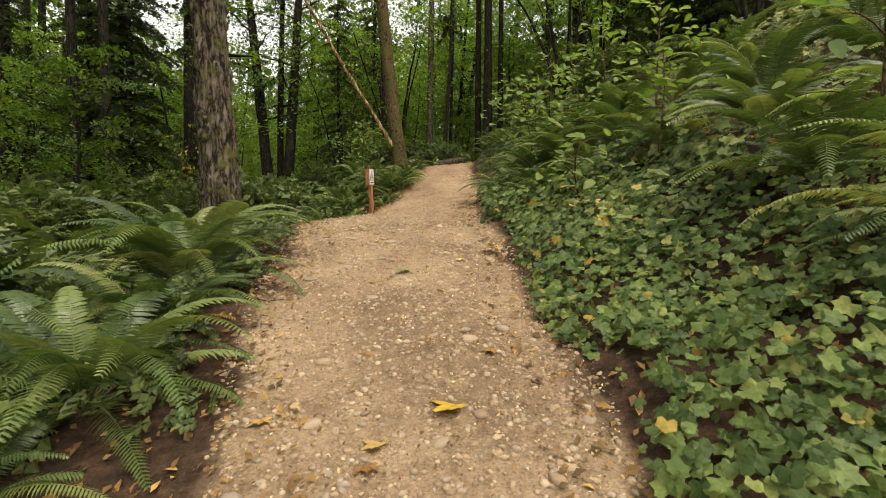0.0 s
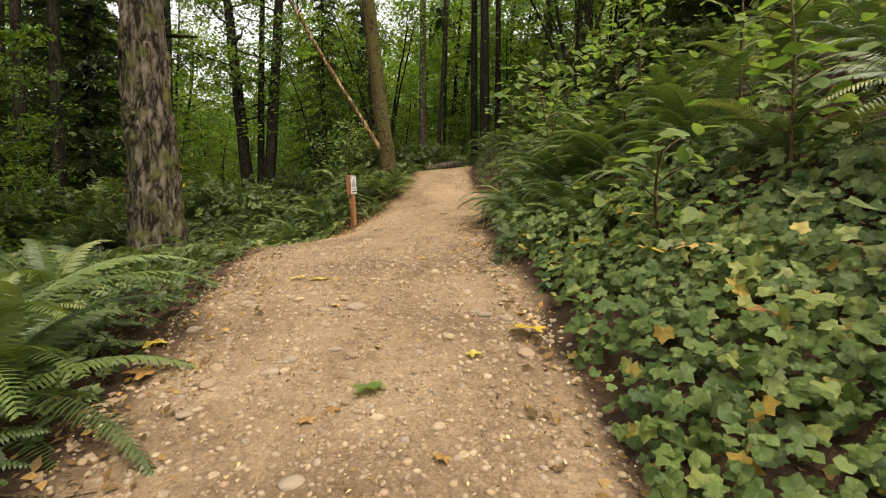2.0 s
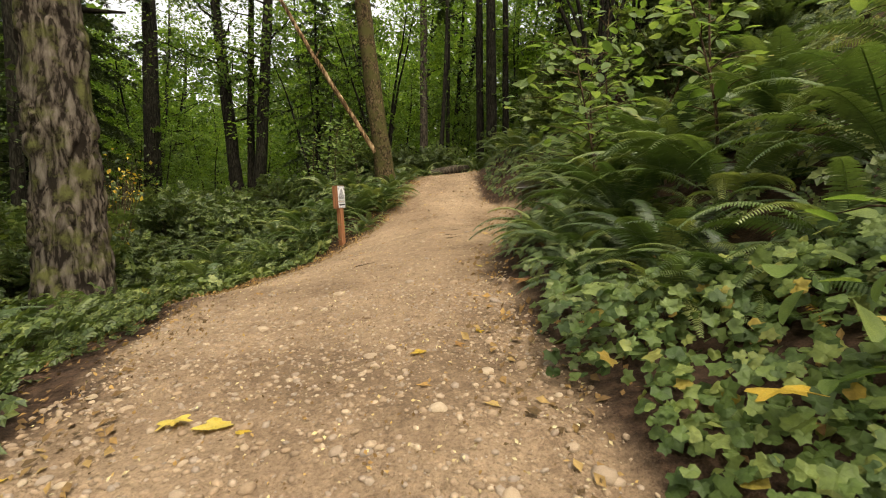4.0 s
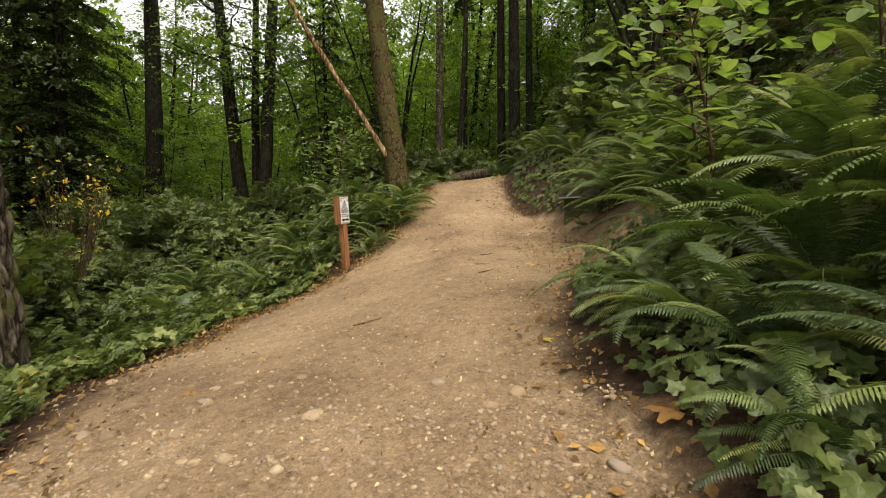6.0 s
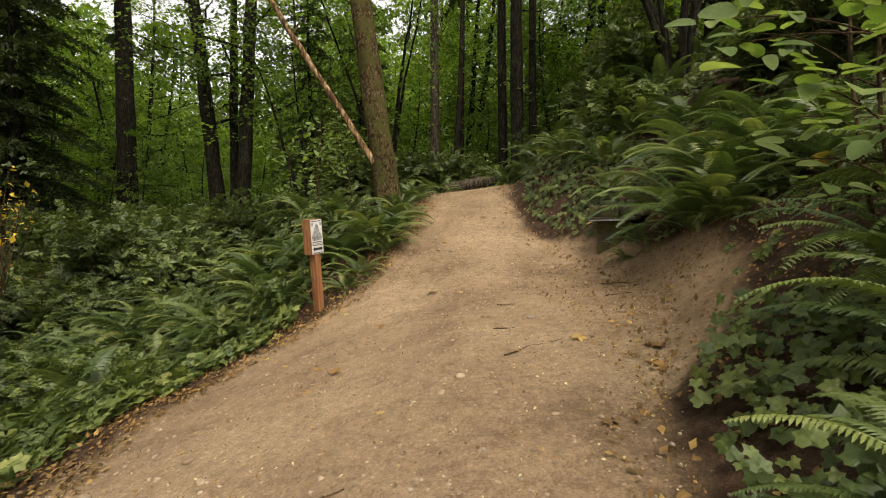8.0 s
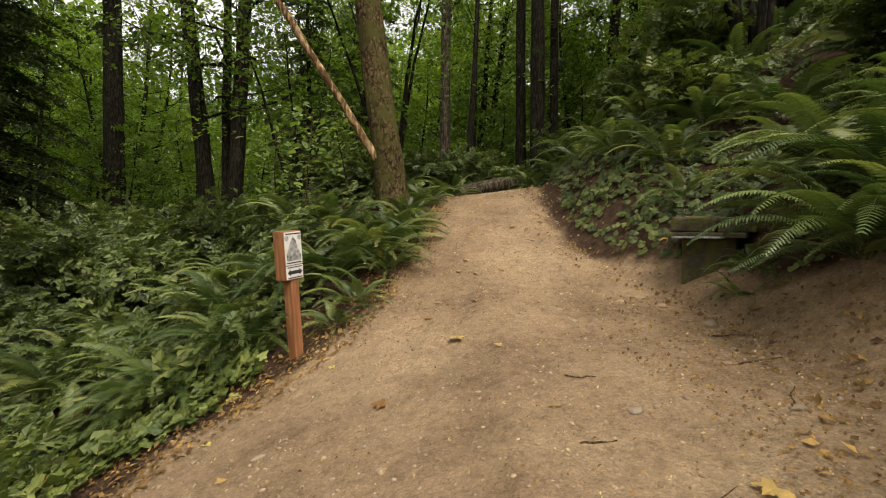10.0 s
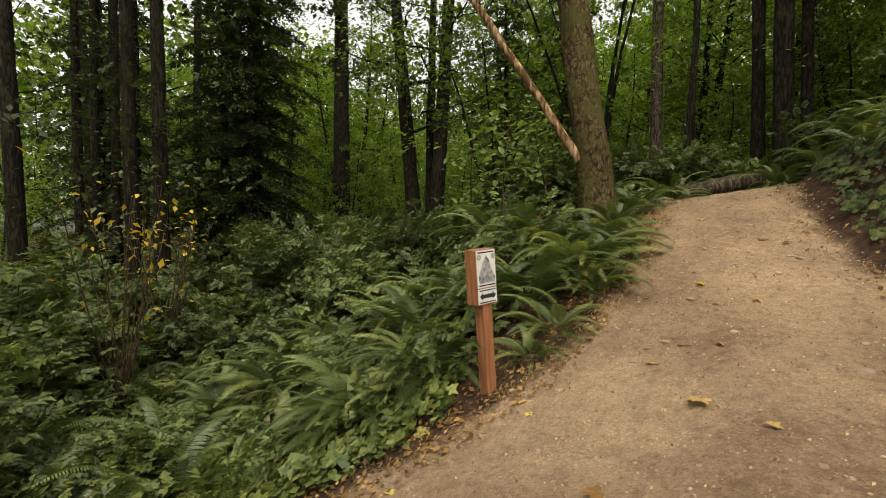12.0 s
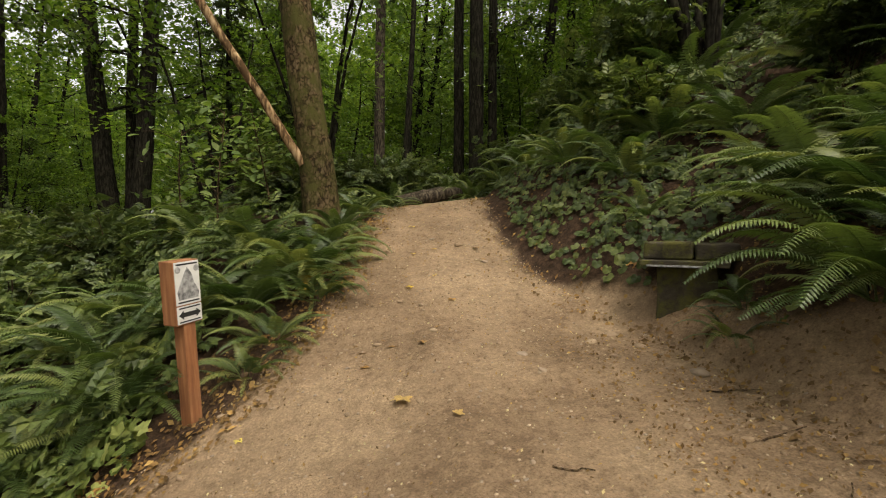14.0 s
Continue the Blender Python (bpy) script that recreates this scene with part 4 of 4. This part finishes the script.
cover("bank_cover", "green groundcover leaves on the upper bank", 1700, strip(1, 13.2, 18.5, 0.15, 1.7, 1.0), 0.085, M_SHRUB, 43, ROUND, 0.22)
cover("trailside_cover", "green trailing leaves along the trail edge", 3000, strip(-1, 2.2, 9.0, 0.12, 1.6), 0.11, M_SHRUB, 44, COMPOUND, 0.24)
cover("trailside_cover", "pale green vine leaves below the trail edge", 2200, strip(-1, 8.0, 13.0, 0.22, 1.7), 0.1, M_PALE, 45, LOBED, 0.2)
cover("forest_cover", "green low leaves on the forest floor", 9000, strip(-1, -4.0, 25.0, 0.7, 11.0, 1.2), 0.19, M_SHRUB, 46, COMPOUND, 0.42)
cover("forest_cover", "green low leaves on the high bank", 4600, strip(1, 9.5, 25.0, 1.2, 9.0), 0.2, M_SHRUB, 47, COMPOUND, 0.42)
cover("forest_cover", "light green low leaves on the near bank", 3000, strip(1, -4.0, 9.5, 1.4, 8.0), 0.15, M_PALE, 60, COMPOUND, 0.4)
cover("trailside_cover", "muted green herb leaves below the trail edge", 2600, strip(-1, 8.4, 13.2, 0.18, 1.8), 0.075, M_SHRUB, 56, ROUND, 0.22)


def hollow(g, n):
    x, y = g.uniform(-7.5, -2.0, n), g.uniform(10.0, 16.5, n)
    return np.stack([x, y], 1)[x < np.interp(y, *EDGE_L) - 0.5]


cover("forest_cover", "mixed green herbs in the hollow below the trail", 3000, hollow, 0.2, M_SHRUB, 52, COMPOUND, 0.5)
cover("forest_cover", "green herbs between the ferns on the bank", 1800, strip(1, 6.0, 18.0, 0.5, 4.5), 0.13, M_SHRUB, 53, COMPOUND, 0.3)
cover("leaf_litter", "brown dead leaves on the trail margins", 3800, strip(-1, 0.5, 18.0, -0.35, 0.8, 1.0), 0.045, M_LITTER, 48, LEAF, 0.01)
cover("leaf_litter", "brown dead leaves on the bank", 3200, strip(1, 0.5, 18.0, -0.3, 2.4, 1.3), 0.055, M_LITTER, 49, LEAF, 0.01)


def on_trail(g, n):
    y = g.uniform(0.8, 17.5, n)
    xl, xr = np.interp(y, *EDGE_L), np.interp(y, *EDGE_R)
    u = g.beta(0.75, 0.75, n)
    return np.stack([xl + (xr - xl) * u, y], 1)


def side_path(g, n):
    return np.stack([g.uniform(0.7, 2.8, n), g.uniform(9.2, 13.0, n)], 1)


cover("leaf_litter", "tiny brown leaf crumbs strewn on the trail", 5200, on_trail, 0.02, M_LITTER, 50, LEAF, 0.004)
cover("leaf_litter", "reddish brown leaf litter along the trail edge", 2400, strip(-1, 9.3, 16.5, -0.3, 0.4), 0.05, M_LITTER, 55, LEAF, 0.012)
cover("wood_chips", "pale wood chips and leaf bits on the trail", 2600, on_trail, 0.018, M_CHIP, 54, LEAF, 0.004)
cover("leaf_litter", "brown leaf litter on the bare side path", 2600, side_path, 0.026, M_LITTER, 51, LEAF, 0.006)


# ---- saplings with large leaves on the bank ----
def ovate(n=12):
    """A pointed oval blade folded a little along its midrib."""
    t = np.linspace(0, 2 * np.pi, n, endpoint=False)
    x, y = 0.29 * np.sin(t) * (1 + 0.22 * np.cos(t)), 0.5 - 0.5 * np.cos(t)
    rim = np.stack([x, y, 0.22 * np.abs(x) - 0.2 * (y - 0.3) ** 2], 1)
    return np.concatenate([[(0, 0.45, -0.01)], rim]), np.array([(0, 1 + i, 1 + (i + 1) % n) for i in range(n)])


SAPLING_LEAF = mesh_of("leaf", *ovate(), M_SAPLING, True)


def sapling(x, y, h, seed, spread_, clusters, size):
    g = np.random.default_rng(seed)
    top = tagged(new("sapling"), "bright green sapling with large oval leaves", "sapling", "saplings")
    top.location = (x, y, float(land(x, y)))
    line = trunk_line(0, 0, -0.1, h, (-0.06, 0), 14, 0.08, seed)
    child("stem", mesh_of("stem", *tube(line, np.linspace(0.016, 0.005, 14), 7, seed=seed), M_TWIG), top)
    at, nn, sp = [], [], []
    for i in range(clusters):
        t = 0.25 + 0.75 * (i + g.uniform(0, 0.7)) / clusters
        b = np.array([np.interp(t, np.linspace(0, 1, 14), line[:, k]) for k in range(3)])
        a = 2.4 * i
        e = b + np.array([math.cos(a), math.sin(a), 0.25]) * spread_ * g.uniform(0.4, 1.0)
        s = np.linspace(0, 1, 5)[:, None]
        child("twig", mesh_of("twig", *tube(b + (e - b) * s + np.array([0, 0, 0.06]) * np.sin(np.pi * s), np.linspace(0.006, 0.002, 5), 5), M_TWIG), top)
        for k in range(int(g.integers(6, 11))):
            at.append(b + (e - b) * g.uniform(0.35, 1.1) + g.normal(0, 0.09, 3))
            nn.append(np.array([0, -0.25, 1]) + g.normal(0, 0.35, 3))
            sp.append(a + g.normal(0, 1.2))
    for B, c in zip(basis(np.array(nn), np.array(sp), size * g.uniform(0.6, 1.2, len(at))), at):
        child("leaf", SAPLING_LEAF, top, Matrix.Translation(c) @ Matrix(B.tolist()).to_4x4())


for x, y, h, sd, sp_, cl, sz in ((1.45, 4.95, 0.75, 301, 0.4, 9, 0.12), (2.1, 4.9, 1.3, 302, 0.55, 12, 0.125), (1.65, 8.75, 1.6, 303, 0.75, 18, 0.15), (1.9, 9.25, 1.75, 310, 0.8, 16, 0.15), (2.15, 7.5, 1.5, 311, 0.5, 12, 0.13), (2.3, 9.9, 2.3, 304, 0.7, 14, 0.15), (2.7, 6.3, 1.9, 305, 0.6, 12, 0.13), (2.45, 3.0, 1.7, 306, 0.5, 10, 0.13), (3.0, 9.0, 2.2, 307, 0.7, 12, 0.16), (-2.4, 15.7, 1.7, 308, 0.55, 18, 0.12), (-2.0, 16.6, 1.7, 309, 0.5, 16, 0.12), (-3.0, 16.4, 1.6, 312, 0.5, 14, 0.12)):
    sapling(x, y, h, sd, sp_, cl, sz)


# ---- trail sign ----
def sign_mats():
    m, n, l, b = mat_base("stained_cedar", 0.75, 0.25)
    tc = n.new("ShaderNodeTexCoord").outputs["Object"]
    g = noise_tex(n, l, tc, 22.0, 6.0, 0.65, (1, 1, 0.08))
    col = ramp(n, l, g, [(0.3, (0.15, 0.06, 0.027)), (0.5, (0.25, 0.105, 0.045)), (0.7, (0.36, 0.17, 0.08))])
    l.new(mix(n, l, 1.0, col, ramp(n, l, noise_tex(n, l, tc, 3.0, 4.0), [(0.3, (0.8, 0.8, 0.8)), (0.7, (1.1, 1.08, 1.05))]), "MULTIPLY"), b.inputs["Base Color"])
    bump(n, l, b, g, 0.35, 0.004)
    p, n, l, b = mat_base("sign_white", 0.4, 0.4)
    tc = n.new("ShaderNodeTexCoord").outputs["Object"]
    l.new(ramp(n, l, noise_tex(n, l, tc, 9.0, 5.0), [(0.3, (0.5, 0.5, 0.47)), (0.7, (0.66, 0.66, 0.63))]), b.inputs["Base Color"])
    k, n, l, b = mat_base("sign_black", 0.5, 0.3)
    b.inputs["Base Color"].default_value = (0.02, 0.02, 0.02, 1)
    q, n, l, b = mat_base("sign_grey", 0.5, 0.3)
    tc = n.new("ShaderNodeTexCoord").outputs["Object"]
    l.new(ramp(n, l, noise_tex(n, l, tc, 30.0, 5.0), [(0.35, (0.08, 0.08, 0.08)), (0.65, (0.36, 0.36, 0.35))]), b.inputs["Base Color"])
    return m, p, k, q


M_CEDAR, M_WHITE, M_BLACK, M_GREY = sign_mats()


def slab(sx, sy, sz, at=(0, 0, 0), bev=0.004, seg=2):
    bm = bmesh.new()
    bmesh.ops.create_cube(bm, size=1.0, matrix=Matrix.Translation(at) @ Matrix.Diagonal((sx, sy, sz, 1)))
    if bev:
        bmesh.ops.bevel(bm, geom=bm.edges[:], offset=bev, segments=seg, affect="EDGES", profile=0.6)
    return bm


def poly(points, depth, at):
    """A flat shape in the xz plane, given a little thickness towards -y."""
    bm = bmesh.new()
    vs = [bm.verts.new((at[0] + x, at[1], at[2] + z)) for x, z in points]
    f = bm.faces.new(vs)
    r = bmesh.ops.extrude_face_region(bm, geom=[f])
    bmesh.ops.translate(bm, vec=(0, -depth, 0), verts=[v for v in r["geom"] if isinstance(v, bmesh.types.BMVert)])
    bmesh.ops.recalc_face_normals(bm, faces=bm.faces)
    return bm


def trail_sign():
    """Post with a thick head board; the plates face the trail (local -y)."""
    top = tagged(new("trail_sign"), "orange-brown wooden post with a white trail sign", "signpost")
    x, y = -1.75, 12.98
    top.matrix_basis = pose(x, y, 1.43, 0, -4.5, 62)
    part("post", slab(0.092, 0.092, 1.38, (0, 0, 0.69), 0.006), M_CEDAR, top)
    head = part("head_board", slab(0.202, 0.12, 0.42, (0.0, 0.01, 1.205), 0.006), M_CEDAR, top)
    f = -0.0505
    plate = part("map_plate", slab(0.19, 0.006, 0.28, (0, f - 0.003, 1.268), 0.002), M_WHITE, head, "white plate with a grey picture")
    arrow_plate = part("arrow_plate", slab(0.19, 0.006, 0.115, (0, f - 0.003, 1.062), 0.002), M_WHITE, head, "white plate with a black double arrow")
    g = f - 0.0062
    for z in (1.392, 1.145):
        part("border_line", slab(0.165, 0.002, 0.01, (0, g, z), 0), M_BLACK, plate)
    part("picture", poly([(-0.075, -0.1), (0.075, -0.1), (0.085, -0.06), (0.05, 0.0), (0.03, 0.07), (0.0, 0.11), (-0.03, 0.06), (-0.06, 0.0), (-0.085, -0.05)], 0.002, (0, g + 0.001, 1.262)), M_GREY, plate)
    for sx in (-1, 1):
        part("emblem", poly([(0.022 * math.cos(k * math.pi / 4), 0.022 * math.sin(k * math.pi / 4)) for k in range(8)], 0.002, (0.072 * sx, g + 0.001, 1.358)), M_GREY, plate)
    for z in (1.107, 1.017):
        part("border_line", slab(0.165, 0.002, 0.009, (0, g, z), 0), M_BLACK, arrow_plate)
    part("double_arrow", poly([(-0.085, 0), (-0.05, 0.03), (-0.05, 0.015), (0.05, 0.015), (0.05, 0.03), (0.085, 0), (0.05, -0.03), (0.05, -0.015), (-0.05, -0.015), (-0.05, -0.03)], 0.002, (0, g + 0.001, 1.062)), M_BLACK, arrow_plate)


trail_sign()


# ---- mossy concrete box in the bank ----
def concrete_mat(name, moss):
    m, n, l, b = mat_base(name, 0.92, 0.15)
    tc = n.new("ShaderNodeTexCoord").outputs["Object"]
    col = ramp(n, l, noise_tex(n, l, tc, 7.0, 6.0, 0.7), [(0.3, (0.02, 0.017, 0.012)), (0.55, (0.05, 0.042, 0.03)), (0.75, (0.1, 0.085, 0.06))])
    f = ramp(n, l, noise_tex(n, l, tc, 5.0, 6.0, 0.75), [(0.62 - 0.3 * moss, (0, 0, 0)), (0.72 - 0.25 * moss, (1, 1, 1))])
    l.new(mix(n, l, f, col, (0.075, 0.072, 0.02)), b.inputs["Base Color"])
    bump(n, l, b, noise_tex(n, l, tc, 30.0, 6.0, 0.7), 0.7, 0.015)
    return m


def rough_part(name, bm, material, parent, amount, label=""):
    bmesh.ops.subdivide_edges(bm, edges=bm.edges[:], cuts=2, use_grid_fill=True)
    for v in bm.verts:
        v.co += Vector(noise.noise_vector(v.co * 9)) * amount
    return part(name, bm, material, parent, label)


def drain_box():
    top = tagged(new("drain_box"), "mossy old concrete drain box set into the bank", "drain box")
    top.matrix_basis = pose(1.72, 12.95, 2.28, 0, 0, -38)
    rough_part("box_wall", slab(0.42, 0.5, 0.6, (0.1, 0.24, 0.2), 0.02, 3), concrete_mat("box_concrete", 0.55), top, 0.008)
    rough_part("ledge", slab(0.6, 0.62, 0.045, (0.08, 0.2, 0.525), 0.012, 3), concrete_mat("ledge_concrete", 0.45), top, 0.008, "mossy concrete ledge")
    rough_part("lid_slab", slab(0.34, 0.5, 0.14, (-0.04, 0.27, 0.62), 0.025, 4), concrete_mat("lid_moss", 0.6), top, 0.014, "thick moss-covered block")
    rough_part("lid_slab", slab(0.3, 0.48, 0.13, (0.295, 0.28, 0.615), 0.025, 4), concrete_mat("lid_moss", 0.5), top, 0.014, "thick moss-covered block")
    part("metal_lip", slab(0.4, 0.05, 0.016, (0.03, -0.09, 0.507), 0.004), M_GREY, top, "worn metal strip under the ledge")


drain_box()


def box_side(g, n):
    return np.stack([1.6 + np.abs(g.normal(0, 0.3, n)), g.normal(12.5, 0.4, n)], 1)


cover("box_ivy", "small green leaves growing round the drain box", 260, box_side, 0.06, M_SHRUB, 57, ROUND, 0.16)


# ---- stones and leaves on the trail ----
def pebble(seed, subdiv=1):
    bm = bmesh.new()
    bmesh.ops.create_icosphere(bm, subdivisions=subdiv, radius=0.5)
    for v in bm.verts:
        v.co *= 1 + 0.28 * noise.noise(v.co * 2.3 + Vector((seed * 7.1, 0, 0)))
        v.co.z *= 0.62
    me = bpy.data.meshes.new("stone")
    bm.to_mesh(me)
    bm.free()
    me.materials.append(M_STONE)
    for p in me.polygons:
        p.use_smooth = True
    return me


def trail_points(g, n, y0, y1, edge=0.0):
    y = g.uniform(y0, y1, n)
    xl, xr = np.interp(y, *EDGE_L), np.interp(y, *EDGE_R)
    u = g.uniform(0, 1, n)
    if edge:
        u = np.where(u < 0.5, 0.5 * (2 * u) ** edge, 1 - 0.5 * (2 - 2 * u) ** edge)
    return xl + (xr - xl) * u, y


def gravel():
    g = np.random.default_rng(61)
    bm = bmesh.new()
    bmesh.ops.create_icosphere(bm, subdivisions=1, radius=0.5)
    tv = np.array([v.co[:] for v in bm.verts]) * np.array([1, 1, 0.6])
    tf = np.array([[v.index for v in f.verts] for f in bm.faces])
    bm.free()
    n = 22000
    y = np.where(g.uniform(0, 1, n) < 0.6, g.uniform(0.8, 7.5, n), g.uniform(6, 17.5, n))
    xl, xr = np.interp(y, *EDGE_L), np.interp(y, *EDGE_R)
    x = xl + (xr - xl) * g.uniform(-0.02, 1.02, n)
    s = 0.01 + np.where(y < 6.0, 0.034, 0.024) * g.uniform(0, 1, n) ** 3.2
    B = basis(np.array([0, 0, 1.0]) + g.normal(0, 0.3, (n, 3)), g.uniform(0, 6.28, n), s)
    B = B * np.stack([g.uniform(0.7, 1.3, n), g.uniform(0.7, 1.3, n), np.ones(n)], 1)[:, None, :]
    V, F = scatter(tv, tf, B, np.stack([x, y, land(x, y) - 0.02 * s], 1))
    tagged(new("gravel", mesh_of("gravel", V, F, M_STONE)), "small tan gravel scattered over the dirt trail", "gravel", kind="stuff")


gravel()
STONES = [pebble(i, 2) for i in range(6)]


def stone(x, y, s, g):
    ob = tagged(new("stone", STONES[int(g.integers(6))]), "rounded grey-brown stone half sunk in the trail", "stone", "trail stones")
    ob.matrix_basis = pose(x, y, float(land(x, y)) - 0.02 * s, g.normal(0, 8), g.normal(0, 8), g.uniform(0, 360)) @ Matrix.Diagonal((s * g.uniform(0.8, 1.3), s * g.uniform(0.8, 1.1), s * g.uniform(0.7, 1), 1))


def stones():
    g = np.random.default_rng(62)
    for x, y, s in ((0.46, 4.56, 0.12), (0.28, 4.78, 0.1), (-0.47, 4.97, 0.11), (0.44, 4.35, 0.09), (0.42, 5.0, 0.07), (0.5, 5.2, 0.1), (-0.18, 8.33, 0.1), (0.44, 15.24, 0.12), (-0.62, 4.75, 0.08), (-0.85, 5.1, 0.07), (-0.5, 4.45, 0.07), (1.25, 13.0, 0.11), (1.35, 12.75, 0.09), (1.05, 12.9, 0.08), (1.5, 12.3, 0.12), (-0.7, 4.4, 0.08)):
        stone(x, y, s, g)
    x, y = trail_points(g, 190, 1.3, 8.0)
    for a, b in zip(x, y):
        stone(a, b, 0.03 + 0.06 * g.uniform(0, 1) ** 1.7, g)
    x, y = trail_points(g, 50, 8.0, 17.0)
    for a, b in zip(x, y):
        stone(a, b, g.uniform(0.04, 0.08), g)


stones()
BIGLEAF = {k: mesh_of("maple_leaf", MAPLE[0] * np.array([1.15, 1, 1.6]), MAPLE[1], m, False) for k, m in (("yellow", M_LEAF_YELLOW), ("brown", M_LEAF_BROWN), ("green", M_SAPLING))}


def fallen_leaf(x, y, s, kind, g, lift=0.012):
    ob = tagged(new("fallen_leaf", BIGLEAF[kind]), {"yellow": "yellow fallen maple leaf lying on the ground", "brown": "orange-brown fallen maple leaf lying on the ground", "green": "green fallen leaf lying on the dirt trail"}[kind], "leaf", "fallen leaves")
    ob.matrix_basis = pose(x, y, float(land(x, y)) + lift, g.normal(0, 5), g.normal(0, 5), g.uniform(0, 360)) @ Matrix.Diagonal((s, s, s, 1))


def fallen():
    g = np.random.default_rng(63)
    for x, y, s, k, up in ((0.12, 2.25, 0.17, "yellow", 0.02), (-0.2, 2.0, 0.1, "brown", 0.02), (0.5, 4.53, 0.15, "yellow", 0.03), (0.93, 5.09, 0.15, "yellow", 0.22), (0.69, 10.34, 0.1, "brown", 0.02), (0.88, 9.72, 0.11, "brown", 0.02), (1.0, 10.0, 0.12, "brown", 0.02), (-0.99, 10.52, 0.1, "brown", 0.02), (-0.35, 12.42, 0.11, "brown", 0.02), (-0.1, 12.05, 0.06, "brown", 0.02), (-0.3, 4.1, 0.12, "green", 0.02), (0.66, 7.1, 0.14, "brown", 0.02), (1.15, 4.75, 0.16, "yellow", 0.22), (1.35, 4.5, 0.15, "brown", 0.25), (1.3, 5.0, 0.14, "yellow", 0.28), (1.3, 3.9, 0.15, "brown", 0.2), (-1.5, 4.6, 0.14, "yellow", 0.02), (-1.3, 4.3, 0.13, "brown", 0.02), (-0.8, 5.5, 0.13, "yellow", 0.02), (-1.0, 5.6, 0.1, "yellow", 0.02), (-0.6, 12.9, 0.08, "brown", 0.02), (-0.8, 11.6, 0.1, "brown", 0.02)):
        fallen_leaf(x, y, s, k, g, up)
    x, y = trail_points(g, 60, 1.5, 17.0, 0.6)
    for a, b in zip(x, y):
        fallen_leaf(a, b, g.uniform(0.04, 0.08), "brown" if g.uniform() < 0.85 else "yellow", g)


fallen()


# ---- twigs on the ground, yellowing bush, fallen log at the crest ----
def twig(x, y, length, turn, r=0.0055):
    g = np.random.default_rng(int(x * 1000 + y * 77) & 0xffff)
    s = np.linspace(-0.5, 0.5, 8)
    px, py = x + s * length * math.cos(turn), y + s * length * math.sin(turn)
    p = np.stack([px, py, land(px, py) + r], 1) + np.cumsum(g.normal(0, 0.006, (8, 3)), axis=0) * np.array([1, 1, 0.3])
    tagged(new("twig", mesh_of("twig", *tube(p, np.linspace(r, r * 0.5, 8), 6), M_TWIG)), "thin brown twig lying on the dirt trail", "twig", "twigs")


for x, y, ln, tu in ((0.35, 10.25, 0.55, 0.6), (0.2, 10.75, 0.16, 0.1), (-0.75, 8.9, 0.2, 0.3), (0.3, 11.45, 0.16, -0.5), (1.35, 11.5, 0.3, 0.3), (1.2, 11.0, 0.25, 0.9), (1.5, 12.0, 0.3, -0.2), (-1.25, 3.55, 0.4, 0.2), (-1.2, 3.3, 0.3, -0.2)):
    twig(x, y, ln, tu)


def yellow_bush(x, y, h, seed):
    g = np.random.default_rng(seed)
    top = tagged(new("yellowing_bush"), "sparse bush with bare stems and yellow leaves", "bush")
    top.location = (x, y, float(land(x, y)))
    st, ends = [], []
    for i in range(16):
        a = g.uniform(0, 6.28)
        e = np.array([math.cos(a) * 0.75, math.sin(a) * 0.75, h * g.uniform(0.6, 1.0)]) * np.array([g.uniform(0.3, 1)] * 2 + [1])
        s = np.linspace(0, 1, 7)[:, None]
        p = e * s + np.cumsum(g.normal(0, 0.03, (7, 3)), axis=0) * s
        p[0, 2] = -0.05
        st.append(tube(p, np.linspace(0.011, 0.003, 7), 5))
        ends += [(p[5], 0.14), (p[6], 0.16)]
        if i % 2:
            ends.append((p[3], 0.15))
    tagged(child("branchwork", mesh_of("branchwork", *merge(st), M_TWIG), top), kind="stuff")
    tagged(child("yellow_foliage", mesh_of("yellow_foliage", *leaf_layers(ends, 2.2, 0.095, 0.9, seed + 1, LEAF), M_YELLOW, False), top, None, "yellow autumn leaves"), kind="stuff")
    tagged(child("green_foliage", mesh_of("green_foliage", *leaf_layers(ends, 3, 0.085, 0.9, seed + 2, LEAF), M_SHRUB, False), top), kind="stuff")


yellow_bush(-6.0, 12.9, 2.8, 71)
yellow_bush(-6.8, 14.0, 2.9, 72)


def crest_log():
    top = tagged(new("fallen_log"), "grey-brown mossy fallen log at the trail crest", "log")
    s = np.linspace(0, 1, 20)
    x, y = -0.2 + 1.2 * s, 18.1 + 0.45 * s
    p = np.stack([x, y, land(x, y) + 0.06 + 0.12 * s], 1)
    child("log", mesh_of("log", *tube(p, 0.14 - 0.03 * s, 14, 0.08, seed=8), M_GREYBARK), top)


crest_log()
